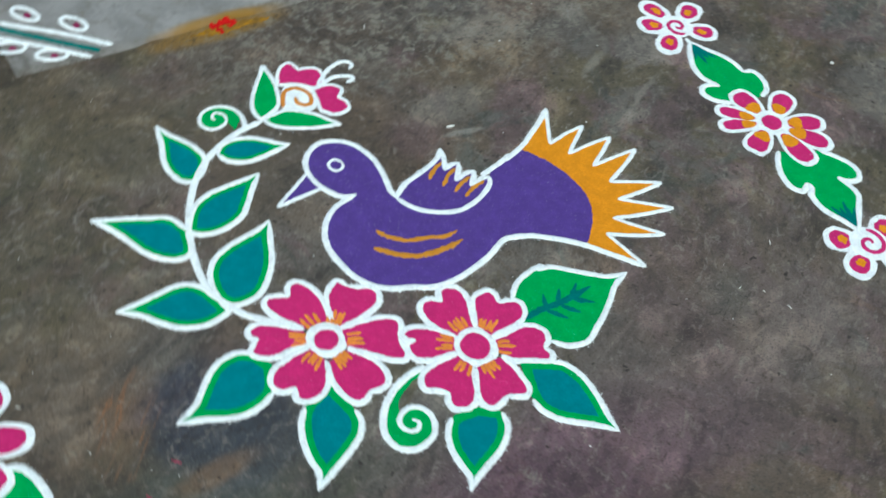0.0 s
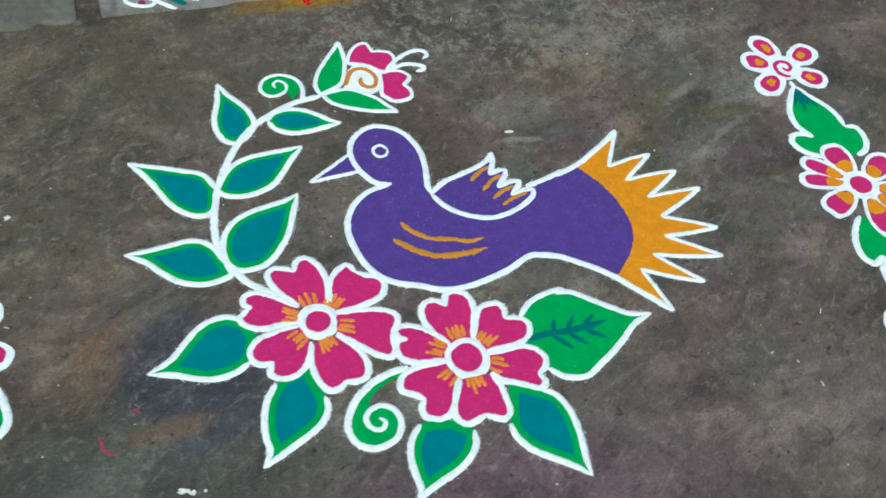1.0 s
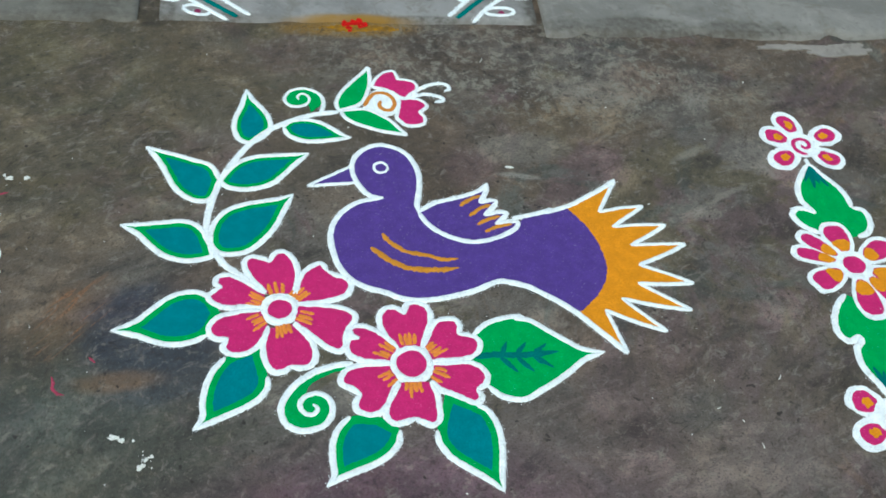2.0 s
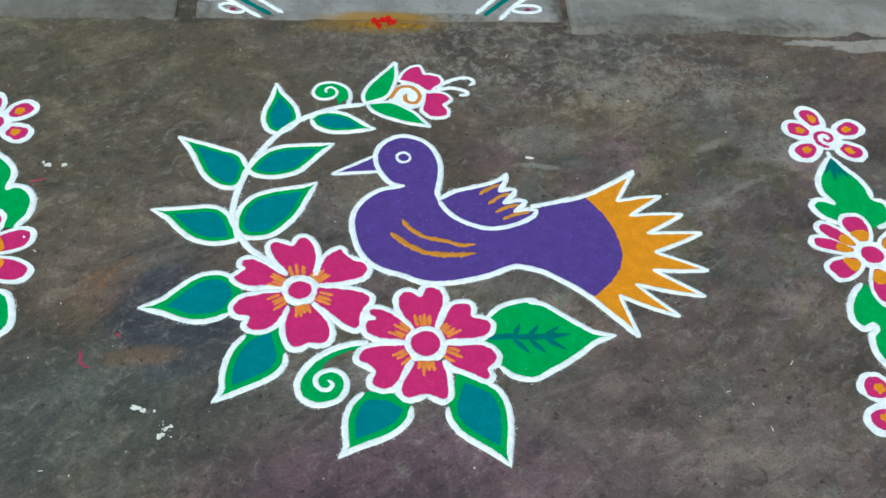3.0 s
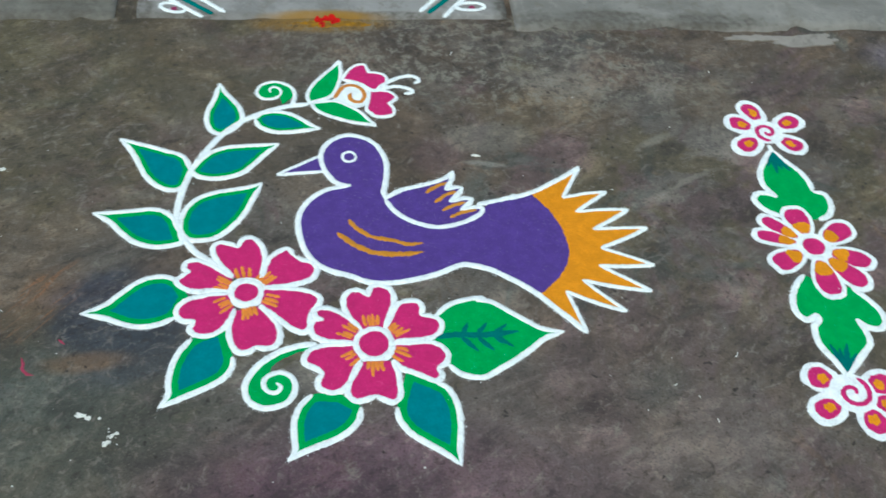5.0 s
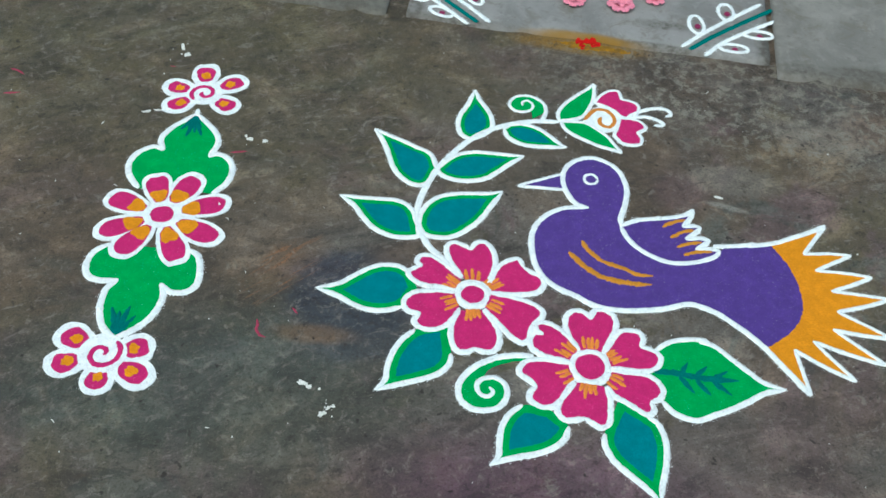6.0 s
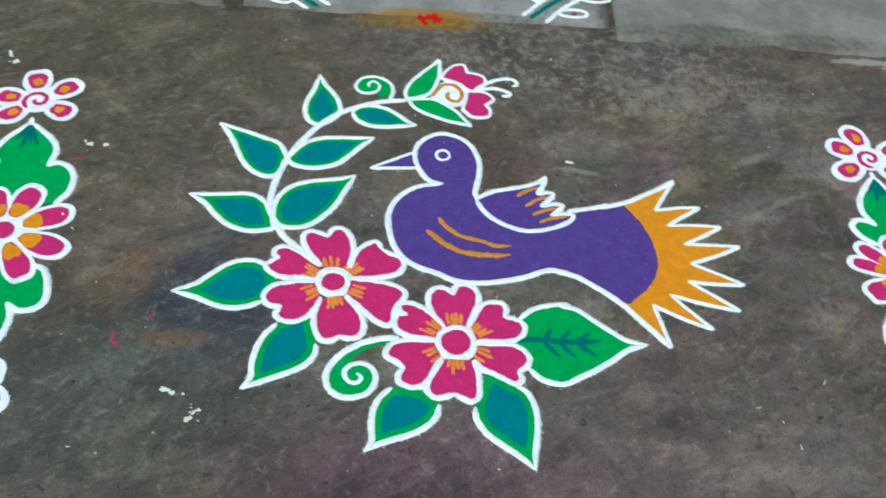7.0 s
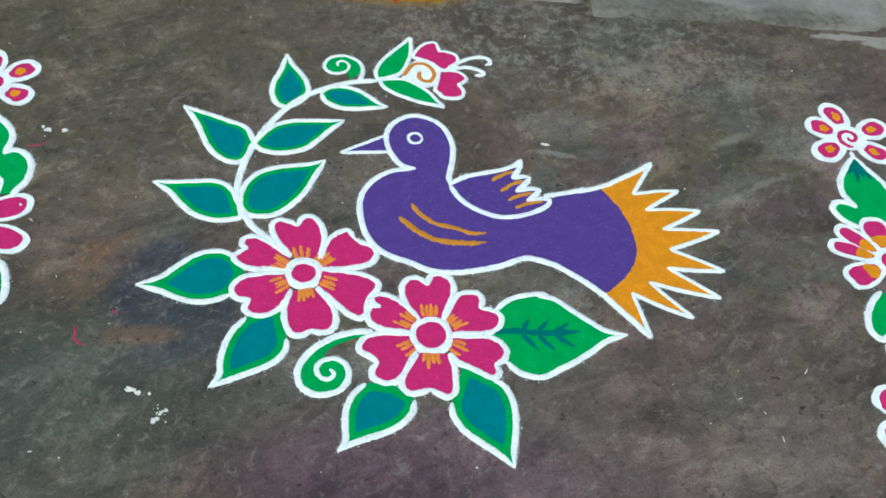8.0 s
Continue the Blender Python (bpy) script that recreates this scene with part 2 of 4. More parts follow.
    # pinholes: the shade inside them is put into the colour, with no depth
    for scale, reach, k in ((55, 0.15, 0.9), (26, 0.10, 0.8)):
        pin = n.node("ShaderNodeTexVoronoi", Scale=scale)
        wander = n.node("ShaderNodeTexNoise", Scale=scale * 2.5, Detail=2.0)
        n.link(n.place, wander.inputs["Vector"])
        push = n.tree.nodes.new("ShaderNodeVectorMath")
        push.operation = "MULTIPLY_ADD"
        n.link(wander.outputs["Color"], push.inputs[0])
        push.inputs[1].default_value = (0.6 / scale,) * 3
        n.link(n.place, push.inputs[2])
        n.link(push.outputs[0], pin.inputs["Vector"])
        hole_dark = n.math("MULTIPLY", n.ramp(pin.outputs["Distance"], reach * 0.6, reach * 1.2, k, 0.0), n.ramp(n.noise(scale * 0.35, 2, 0.5), 0.50, 0.62))
        c = n.mix(hole_dark, c, (0.022, 0.017, 0.014))
    c = n.mix(1.0, c, (0.885, 0.885, 0.882), "MULTIPLY")
    rough = n.ramp(mid, 0.3, 0.7, 0.62, 0.9)
    pits = n.math("ADD", n.math("MULTIPLY", n.noise(48, 7, 0.75, twist=0.8), n.ramp(grey, 0, 1, 0.6, 1.4)), n.math("MULTIPLY", grit, 0.2))
    nrm = n.bump(pits, 0.6, 0.005, n.bump(cloud, 0.4, 0.015))
    return n.done(c, rough, nrm, 0.35)


def slab_material(name, tone):
    n = Nodes(name)
    mid = n.noise(7, 8, 0.68, twist=0.5)
    fine = n.noise(80, 6, 0.72)
    worn = n.noise(19, 8, 0.72, twist=0.5)
    c = n.mix(n.ramp(mid, 0.38, 0.62), shade(tone, 0.78), shade(tone, 1.10))
    c = n.mix(n.ramp(worn, 0.54, 0.62, 0.0, 0.45), c, shade(tone, 1.28))
    c = n.mix(n.ramp(worn, 0.37, 0.45, 0.5, 0.0), c, (0.150, 0.132, 0.110))
    c = n.mix(n.ramp(fine, 0.58, 0.70, 0.0, 0.5), c, shade(tone, 1.3))
    c = n.mix(n.ramp(fine, 0.30, 0.42, 0.55, 0.0), c, shade(tone, 0.5))
    c = n.mix(n.ramp(n.noise(12, 8, 0.72, twist=0.8), 0.56, 0.64, 0.0, 0.6), c, (0.150, 0.134, 0.112))
    # grime in blots, and turmeric rubbed in at the offering
    for x, y, rx, ry in ((0.47, 0.385, 0.035, 0.02), (0.555, 0.372, 0.055, 0.024), (0.640, 0.378, 0.060, 0.030), (0.600, 0.40, 0.07, 0.012), (0.80, 0.38, 0.10, 0.02), (-0.36, 0.45, 0.08, 0.03), (0.41, 0.43, 0.014, 0.05), (0.22, 0.47, 0.05, 0.012), (0.20, 0.402, 0.10, 0.008), (-0.16, 0.404, 0.10, 0.010), (0.415, 0.44, 0.010, 0.09), (0.76, 0.366, 0.16, 0.008), (-0.40, 0.408, 0.12, 0.014), (-0.235, 0.43, 0.016, 0.06)):
        c = n.mix(n.math("MULTIPLY", n.stain(x, y, rx, ry, 0, 0.9, 0.5, 25), n.ramp(fine, 0.35, 0.6, 0.85, 0.35)), c, (0.085, 0.075, 0.062))
    for x, y, rx, ry, k in ((OFFER[0], OFFER[1] + 0.004, 0.100, 0.018, 0.95), (OFFER[0] - 0.02, OFFER[1] + 0.003, 0.085, 0.018, 0.98)):
        c = n.mix(n.math("MULTIPLY", n.stain(x, y, rx, ry, 0, 0.6, 0.45, 18), n.ramp(mid, 0.3, 0.6, k, k * 0.6)), c, (0.25, 0.135, 0.016))
    nrm = n.bump(fine, 0.4, 0.002, n.bump(mid, 0.3, 0.006))
    return n.done(c, 0.8, nrm, 0.3)


GROUND = ground_material()
SLAB = slab_material("grey_washed_cement", (0.240, 0.230, 0.224))
SLAB_DULL = slab_material("thin_cement_skin", (0.235, 0.212, 0.190))
SLAB_WARM = slab_material("bare_cement", (0.212, 0.200, 0.184))
SLAB_DIRTY = slab_material("dirty_cement", (0.160, 0.150, 0.132))


def turmeric_material():
    n = Nodes("turmeric_powder")
    f = n.noise(45, 6, 0.7)
    c = n.mix(n.ramp(f, 0.36, 0.62), (0.17, 0.10, 0.025), (0.34, 0.165, 0.012))
    c = n.mix(n.ramp(n.noise(90, 4, 0.6), 0.6, 0.75, 0.0, 0.8), c, (0.50, 0.24, 0.015))
    return n.done(c, 0.95, n.bump(n.noise(300, 4, 0.7), 0.4, 0.001), 0.1)


TURMERIC = turmeric_material()
KUMKUM = powder("red_powder", (0.52, 0.008, 0.008), 0.0, (0.7, 0.1, 0.08))
PETAL_PINK = powder("pink_petal", (0.82, 0.27, 0.38), 0.0, (0.85, 0.5, 0.55))
PINK_DUST = powder("pink_dust", (0.36, 0.05, 0.10), 0.85)
CHIP = powder("lime_chip", (0.78, 0.78, 0.74), 0.0)


# ---- mesh helpers ----
EDGE_Y = {"mid": 0.399, "east": 0.365, "west": 0.403}
SEAM_WEST, SEAM_EAST = -0.286, 0.431
MID_TOP, SIDE_TOP = 0.009, 0.010


def ground_z(x, y):
    """The ground's gentle unevenness."""
    return 0.0024 * noise.noise((x * 3.1, y * 3.1, 0.3)) + 0.0008 * noise.noise((x * 9.0, y * 9.0, 4.0))


def surface_z(x, y):
    """The height of what lies under the powder: the ground, or the middle slab with its worn edge."""
    g = ground_z(x, y)
    k = min(1.0, max(0.0, (y - EDGE_Y["mid"] + 0.004) / 0.012))
    return g + (MID_TOP + 0.0006 - g) * k * k * (3 - 2 * k)


def link(name, bm, material, parent=None, label=""):
    me = bpy.data.meshes.new(name)
    bm.to_mesh(me)
    bm.free()
    me.materials.append(material)
    me.polygons.foreach_set("use_smooth", [True] * len(me.polygons))
    ob = new(name, me)
    if parent:
        ob.parent = parent
    if label:
        tagged(ob, label)
    return ob


def thing(name, label, category, group=""):
    return tagged(new(name), label, category, group)


def vec(p):
    return Vector((p[0], p[1]))


def evenly(pts, step):
    """The polyline cut into even steps."""
    out, left = [pts[0].copy()], step
    for a, b in zip(pts, pts[1:]):
        d = (b - a).length
        pos = 0.0
        while d - pos >= left:
            pos += left
            out.append(a.lerp(b, pos / d))
            left = step
        left -= d - pos
    if (out[-1] - pts[-1]).length > step * 0.35:
        out.append(pts[-1].copy())
    else:
        out[-1] = pts[-1].copy()
    return out


def smooth(points, step=0.002, closed=False):
    """A smooth line through the points."""
    p = [vec(q) for q in points]
    if len(p) == 2 and not closed:
        return evenly(p, step)
    n = len(p)
    dense = []
    for i in range(n if closed else n - 1):
        if closed:
            a, b, c, d = p[i - 1], p[i], p[(i + 1) % n], p[(i + 2) % n]
        else:
            b, c = p[i], p[i + 1]
            a = p[i - 1] if i else b * 2 - c
            d = p[i + 2] if i + 2 < n else c * 2 - b
        ta, tb, tc = [max((v - u).length, 1e-6) ** 0.5 for u, v in ((a, b), (b, c), (c, d))]
        m1 = (c - b) + tb * ((b - a) / ta - (c - a) / (ta + tb))
        m2 = (c - b) + tb * ((d - c) / tc - (d - b) / (tb + tc))
        for k in range(12):
            t = k / 12
            dense.append(b * (2 * t**3 - 3 * t**2 + 1) + m1 * (t**3 - 2 * t**2 + t) + c * (-2 * t**3 + 3 * t**2) + m2 * (t**3 - t**2))
    dense.append(p[0].copy() if closed else p[-1].copy())
    return evenly(dense, step)


def ring(runs):
    """One closed outline from runs that meet end to end."""
    out = []
    for run in runs:
        line = smooth(run) if len(run) > 1 else [vec(run[0])]
        for q in line:
            if not out or (q - out[-1]).length > 0.0012:
                out.append(q)
    while len(out) > 3 and (out[0] - out[-1]).length < 0.0012:
        out.pop()
    return out


def inside(q, poly):
    hit = False
    for a, b in zip(poly, poly[1:] + poly[:1]):
        if (a.y > q.y) != (b.y > q.y) and q.x < (b.x - a.x) * (q.y - a.y) / (b.y - a.y) + a.x:
            hit = not hit
    return hit


def fill(bm, poly, h, ragged=0.0006, grid=0.009, base=ground_z):
    """A bed of powder of height h over the closed outline, with a soft edge that runs down to the ground."""
    edge = [q + Vector((noise.noise((q.x * 260, q.y * 260, h * 900)), noise.noise((q.x * 260, q.y * 260, 7 + h * 900)))) * ragged for q in poly]
    xs, ys = [q.x for q in edge], [q.y for q in edge]
    pts = list(edge)
    y, odd = min(ys) + grid / 2, 0
    while y < max(ys):
        x = min(xs) + (grid / 2 if odd else 0)
        while x < max(xs):
            q = Vector((x, y))
            if inside(q, edge) and min((q - e).length_squared for e in edge) > (grid * 0.5) ** 2:
                pts.append(q + Vector((random.uniform(-1, 1), random.uniform(-1, 1))) * grid * 0.2)
            x += grid
        y += grid * 0.87
        odd = not odd
    n = len(edge)
    vs, _, fs, origs, _, _ = geometry.delaunay_2d_cdt(pts, [], [list(range(n))], 1, 1e-6)
    made = [bm.verts.new((v.x, v.y, base(v.x, v.y) + h * (1 + 0.12 * noise.noise((v.x * 90, v.y * 90, h * 500))))) for v in vs]
    for f in fs:
        try:
            face = bm.faces.new([made[i] for i in f])
        except ValueError:
            continue
        face.normal_update()
        if face.normal.z < 0:
            face.normal_flip()
    low = [bm.verts.new((q.x, q.y, base(q.x, q.y) - 0.0008)) for q in edge]
    top = [bm.verts.new((q.x, q.y, base(q.x, q.y) + h * 0.98)) for q in edge]
    for i in range(n):
        j = (i + 1) % n
        bm.faces.new((low[i], low[j], top[j], top[i]))


GRAINS = []


def stroke(bm, line, w, h, thin_a=0.35, thin_b=0.35, base=ground_z, spill=True, rough=0.22, lift=0.0, slim=1.0):
    """A hand-drawn line of powder: a low rounded ridge with uneven edges and tapered ends."""
    n = len(line)
    if n < 2:
        return
    rows, total, run = [], sum((b - a).length for a, b in zip(line, line[1:])), 0.0
    for i, q in enumerate(line):
        if i:
            run += (q - line[i - 1]).length
        t = (line[min(i + 1, n - 1)] - line[max(i - 1, 0)]).normalized()
        side = Vector((-t.y, t.x))
        ease = 1.0
        for d, thin in ((run, thin_a), (total - run, thin_b)):
            reach = w if thin > 0.2 else w * 2.2
            if d < reach:
                ease *= thin + (1 - thin) * (d / reach) ** 0.6
        half = w / 2 * ease * (1 + (slim - 1) * run / total)
        row = []
        for k, up in ((-1, -0.25), (-0.72, 0.62), (-0.3, 0.95), (0.3, 1.0), (0.72, 0.62), (1, -0.25)):
            wob = 1 + rough * (noise.noise((q.x * 520, q.y * 520, k * 3 + 2)) + 0.9 * noise.noise((q.x * 210, q.y * 210, k * 2)) + 0.5 * noise.noise((q.x * 60, q.y * 60, k)))
            v = q + side * half * k * wob
            row.append(bm.verts.new((v.x, v.y, base(v.x, v.y) + lift + h * up * (1 + 0.15 * noise.noise((q.x * 130, q.y * 130, k))))))
        rows.append(row)
        if spill:
            GRAINS.append((q, side, half, base))
    for a, b in zip(rows, rows[1:]):
        for k in range(5):
            bm.faces.new((a[k], a[k + 1], b[k + 1], b[k])[::-1])
    for row, flip in ((rows[0], 1), (rows[-1], -1)):
        bm.faces.new(row[::flip])


def blob(c, rx, ry, turn=0.0, n=28, wob=0.06, seed=0.0, full=2.0, egg=0.0):
    """An oval drawn by hand."""
    out = []
    for i in range(n):
        a = 2 * math.pi * i / n
        k = 1 + wob * noise.noise((math.cos(a) * 1.5, math.sin(a) * 1.5, seed + c[0] * 31 + c[1] * 17))
        k *= (abs(math.cos(a)) ** full + abs(math.sin(a)) ** full) ** (-1 / full)
        v = Matrix.Rotation(radians(turn), 2) @ Vector((rx * math.cos(a) * k, ry * math.sin(a) * k * (1 + egg * math.cos(a))))
        out.append(vec(c) + v)
    return out


def closed(line):
    return line + line[:2]


def coil(c, r0, r1, turns, start, n=60, flat=1.0):
    """A spiral from radius r0 out to r1."""
    out = []
    for i in range(n + 1):
        k = i / n
        a = radians(start) + turns * 2 * math.pi * k
        r = r0 + (r1 - r0) * k
        out.append(vec(c) + Vector((r * math.cos(a), r * math.sin(a) * flat)))
    return evenly(out, 0.002)


LINE, H_BED, H_MARK, H_PETAL, H_LINE = 0.0111, 0.0008, 0.0011, 0.0013, 0.0020


def line_part(parent, runs, w=LINE, h=H_LINE, name="outline", material=None, **more):
    bm = bmesh.new()
    for run in runs:
        stroke(bm, run if len(run) > 14 and isinstance(run[1], Vector) else smooth(run), w, h, **more)
    return link(name, bm, material or WHITE, parent)


def fill_part(parent, name, poly, material, h, **more):
    bm = bmesh.new()
    fill(bm, poly, h, **more)
    return link(name, bm, material, parent)


def shrink(poly, d):
    """The outline drawn in by d all round."""
    n = len(poly)
    area = sum(a.x * b.y - b.x * a.y for a, b in zip(poly, poly[1:] + poly[:1]))
    s = 1 if area > 0 else -1
    out = []
    for i, q in enumerate(poly):
        t = poly[(i + 2) % n] - poly[i - 2]
        if t.length < 1e-6:
            continue
        t.normalize()
        v = q + Vector((-t.y, t.x)) * d * s
        out.append(v)
    keep = [v for v in out if inside(v, poly) and min((v - e).length for e in poly) > d * 0.93]
    clean = []
    for v in keep:
        if not clean or (v - clean[-1]).length > 0.0015:
            clean.append(v)
    return clean


# ---- the setting ----
def build_ground():
    """One sheet: fine near the drawing, coarse out to the horizon."""
    bm = bmesh.new()
    xs = [-400, -60, -12, -4, -2.2] + [-1.6 + 0.02 * i for i in range(171)] + [2.4, 4.2, 12, 60, 400]
    ys = [-400, -60, -12, -4, -2.2] + [-1.4 + 0.02 * i for i in range(106)] + [1.2, 2.2, 4, 12, 60, 400]
    grid = [[bm.verts.new((x, y, ground_z(x, y) if abs(x) < 3 and abs(y) < 2 else -0.002)) for x in xs] for y in ys]
    for a, b in zip(grid, grid[1:]):
        for i in range(len(xs) - 1):
            bm.faces.new((a[i], a[i + 1], b[i + 1], b[i]))
    return tagged(link("ground", bm, GROUND), "worn brown-grey concrete yard stained with old colour powder", "ground", kind="structure")


def build_slab(name, x0, x1, y_edge, top, material, label, chips):
    """A cement slab whose front edge is worn, rounded and chipped."""
    bm = bmesh.new()
    n = max(24, int((x1 - x0) / 0.012))
    profile = ((-0.004, -0.02), (0.0, 0.35), (0.003, 0.75), (0.009, 0.97), (0.02, 1.0), (0.08, 1.0), (0.5, 1.0), (2.2, 1.0))
    rows = []
    for i in range(n + 1):
        x = x0 + (x1 - x0) * i / n
        wear = 0.010 * noise.noise((x * 7, y_edge * 50, 1)) + 0.006 * noise.noise((x * 31, 2, y_edge * 40)) * chips
        bite = max(0.0, noise.noise((x * 16, 9, y_edge * 10)) - 0.25) * 0.05 * chips
        row = []
        for k, (d, up) in enumerate(profile):
            s = max(0.0, 1 - d / 0.5)
            z = top * up + (0.0008 * noise.noise((x * 40, d * 60, 3)) if up > 0.3 else -0.006)
            row.append(bm.verts.new((x, y_edge + d + (wear + bite) * s, z)))
        rows.append(row)
    for a, b in zip(rows, rows[1:]):
        for k in range(len(profile) - 1):
            bm.faces.new((a[k], b[k], b[k + 1], a[k + 1]))
    for row, flip in ((rows[0], 1), (rows[-1], -1)):
        low = [bm.verts.new((v.co.x, v.co.y, -0.02)) for v in row]
        for k in range(len(row) - 1):
            bm.faces.new((low[k], row[k], row[k + 1], low[k + 1])[::flip])
    return tagged(link(name, bm, material), label, "slab", kind="structure")


build_ground()
build_slab("threshold_slab", SEAM_WEST + 0.038, SEAM_EAST - 0.013, EDGE_Y["mid"], MID_TOP, SLAB, "low grey-washed cement slab with drawn bands", 0.3)
build_slab("pavement_east", SEAM_EAST, 6.0, EDGE_Y["east"], SIDE_TOP, SLAB_WARM, "bare grey cement slab with a chipped front edge", 1.0)
build_slab("pavement_west", -6.0, SEAM_WEST, EDGE_Y["west"], 0.007, SLAB_DIRTY, "low worn cement slab with a ragged dirty edge", 1.4)


def build_patch(spots, label):
    """A thin skin of spilled cement on the ground, with a ragged edge."""
    bm = bmesh.new()
    for c, rx, ry, turn in spots:
        fill(bm, blob(c, rx, ry, turn, 60, 0.55), 0.0022, 0.005, 0.012)
    return tagged(link("cement_patch", bm, SLAB_DULL), label, "patch", kind="structure")


build_patch([((0.872, 0.338), 0.058, 0.0085, 2), ((0.975, 0.329), 0.070, 0.0165, 3)], "thin pale patch of spilled cement")

# ---- the bird ----
def build_bird():
    bird = thing("powder_bird", "purple powder-drawn bird with orange fan tail, white outline", "floor drawing")
    chin, nape, wing_end = (0.1136, -0.0305), (0.1649, -0.0614), (0.3163, -0.0828)
    back = [(0.3062, -0.0751), (0.3310, -0.0706), (0.3705, -0.0587), (0.3603, -0.0634), (0.3978, -0.0508), (0.4329, -0.0307), (0.4646, -0.0107), (0.4818, 0.0040)]
    head = [chin, (0.0949, -0.0263), (0.0804, -0.0076), (0.0710, 0.0152), (0.0690, 0.0384), (0.0762, 0.0607), (0.0945, 0.0790), (0.1151, 0.0854), (0.1386, 0.0785), (0.1563, 0.0633), (0.1668, 0.0401), (0.1714, 0.0139), (0.1691, -0.0145), (0.1638, -0.0450), nape]
    wing_low = [nape, (0.1731, -0.0804), (0.1886, -0.0987), (0.2105, -0.1133), (0.2366, -0.1221), (0.2636, -0.1194), (0.2917, -0.1084), (0.3094, -0.0955), wing_end]
    tip = (0.4332, -0.3315)
    belly = [tip, (0.4171, -0.3111), (0.3966, -0.2866), (0.3777, -0.2631), (0.3552, -0.2415), (0.3352, -0.2258), (0.3113, -0.2094), (0.2899, -0.2011), (0.2705, -0.1977), (0.2291, -0.2153), (0.1881, -0.2261), (0.1561, -0.2297), (0.1302, -0.2259), (0.1047, -0.2136), (0.0781, -0.2034), (0.0579, -0.1889), (0.0425, -0.1643), (0.0335, -0.1304), (0.0319, -0.1015), (0.0379, -0.0779), (0.0553, -0.0529), (0.0791, -0.0374), chin]
    root = [(0.3951, -0.0558), (0.4127, -0.0833), (0.4257, -0.1129), (0.4326, -0.1417), (0.4340, -0.1724), (0.4264, -0.2020), (0.4134, -0.2237), (0.3976, -0.2410), (0.3793, -0.2571)]
    body = ring([head, wing_low, [wing_end] + back[1:4] + root[:1], root, [root[-1]] + belly[4:]])
    fill_part(bird, "body", body, PURPLE, H_BED, ragged=0.0018)
    # fan tail
    tips = [(0.4816, 0.0029), (0.5157, -0.0543), (0.5425, -0.0941), (0.5644, -0.1338), (0.5584, -0.2097), (0.5436, -0.2590), (0.4983, -0.2955), tip]
    notches = [(0.4434, -0.0648), (0.4587, -0.0959), (0.4789, -0.1338), (0.4837, -0.1723), (0.4745, -0.2070), (0.4440, -0.2344), (0.4164, -0.2551)]
    fan, zigzag = [], []
    for i, q in enumerate(tips):
        fan.append([q])
        if i < len(notches):
            fan.append([notches[i]])
            n = vec(notches[i])
            bow = (n - vec((0.3931, -0.1554))).normalized() * 0.003
            zigzag.append([q, (vec(q) + n) / 2 + bow, n])
            zigzag.append([n, (vec(tips[i + 1]) + n) / 2 + bow, tips[i + 1]])
    tail = ring([root[:1] + back[4:7] + tips[:1]] + fan + [belly[:4] + root[-1:], root[::-1]])
    fill_part(bird, "tail", tail, ORANGE, H_BED * 1.15, ragged=0.0022)
    # wing
    feather_tips = [(0.2769, -0.0018), (0.2880, -0.0386), (0.3013, -0.0625), wing_end]
    feather_cuts = [(0.2598, -0.0437), (0.2641, -0.0695), (0.2791, -0.0881)]
    scallops = []
    for a, c, b in zip(feather_tips, feather_cuts, feather_tips[1:]):
        scallops.append([a, (vec(a) * 0.5 + vec(c) * 0.5) + Vector((0.002, 0.0)), c])
        scallops.append([c, (vec(c) * 0.5 + vec(b) * 0.5) + Vector((0.001, 0.003)), b])
    wing_top = [nape, (0.1882, -0.0443), (0.2164, -0.0348), (0.2448, -0.0257), (0.2636, -0.0159), feather_tips[0]]
    wing = ring([wing_top] + scallops + [wing_low[::-1]])
    fill_part(bird, "wing", wing, PURPLE, H_BED * 1.1)
    beak = [(0.0661, 0.0372), (-0.0002, -0.0026), (0.0719, 0.0027)]
    fill_part(bird, "beak", ring([[q] for q in beak]), PURPLE, H_BED)
    line_part(bird, [head, wing_low, wing_top, back, belly] + scallops, LINE * 0.95)
    line_part(bird, zigzag, LINE * 0.70, thin_a=0.5, thin_b=0.5, name="tail_outline")
    line_part(bird, [beak[:2], beak[1:]], LINE * 0.62, name="beak_outline")
    eye = (0.1134, 0.0343)
    line_part(bird, [closed(blob(eye, 0.0105, 0.0115, 0))], 0.0062, name="eye_ring")
    for i, run in enumerate(([(0.1073, -0.1031), (0.1188, -0.1215), (0.1407, -0.1393), (0.1704, -0.1470), (0.1924, -0.1550), (0.2158, -0.1539)], [(0.0895, -0.1292), (0.1102, -0.1519), (0.1320, -0.1668), (0.1576, -0.1738), (0.1873, -0.1749), (0.2144, -0.1715)])):
        line_part(bird, [run], 0.0088 + 0.002 * i, H_MARK, "belly_stripe", THIN_ORANGE, spill=False, lift=H_BED * 0.8, thin_b=0.1, rough=0.55)
    for a, b in (((0.2290, -0.0499), (0.2638, -0.0271)), ((0.2410, -0.0708), (0.2765, -0.0473)), ((0.2511, -0.0887), (0.2886, -0.0715)), ((0.2613, -0.1032), (0.3036, -0.0879))):
        mid = (vec(a) + vec(b)) / 2 + Vector((0.0, 0.003))
        line_part(bird, [[a, mid, b]], 0.0080, H_MARK, "feather_stripe", THIN_ORANGE, spill=False, lift=H_BED * 0.8, rough=0.5)


build_bird()


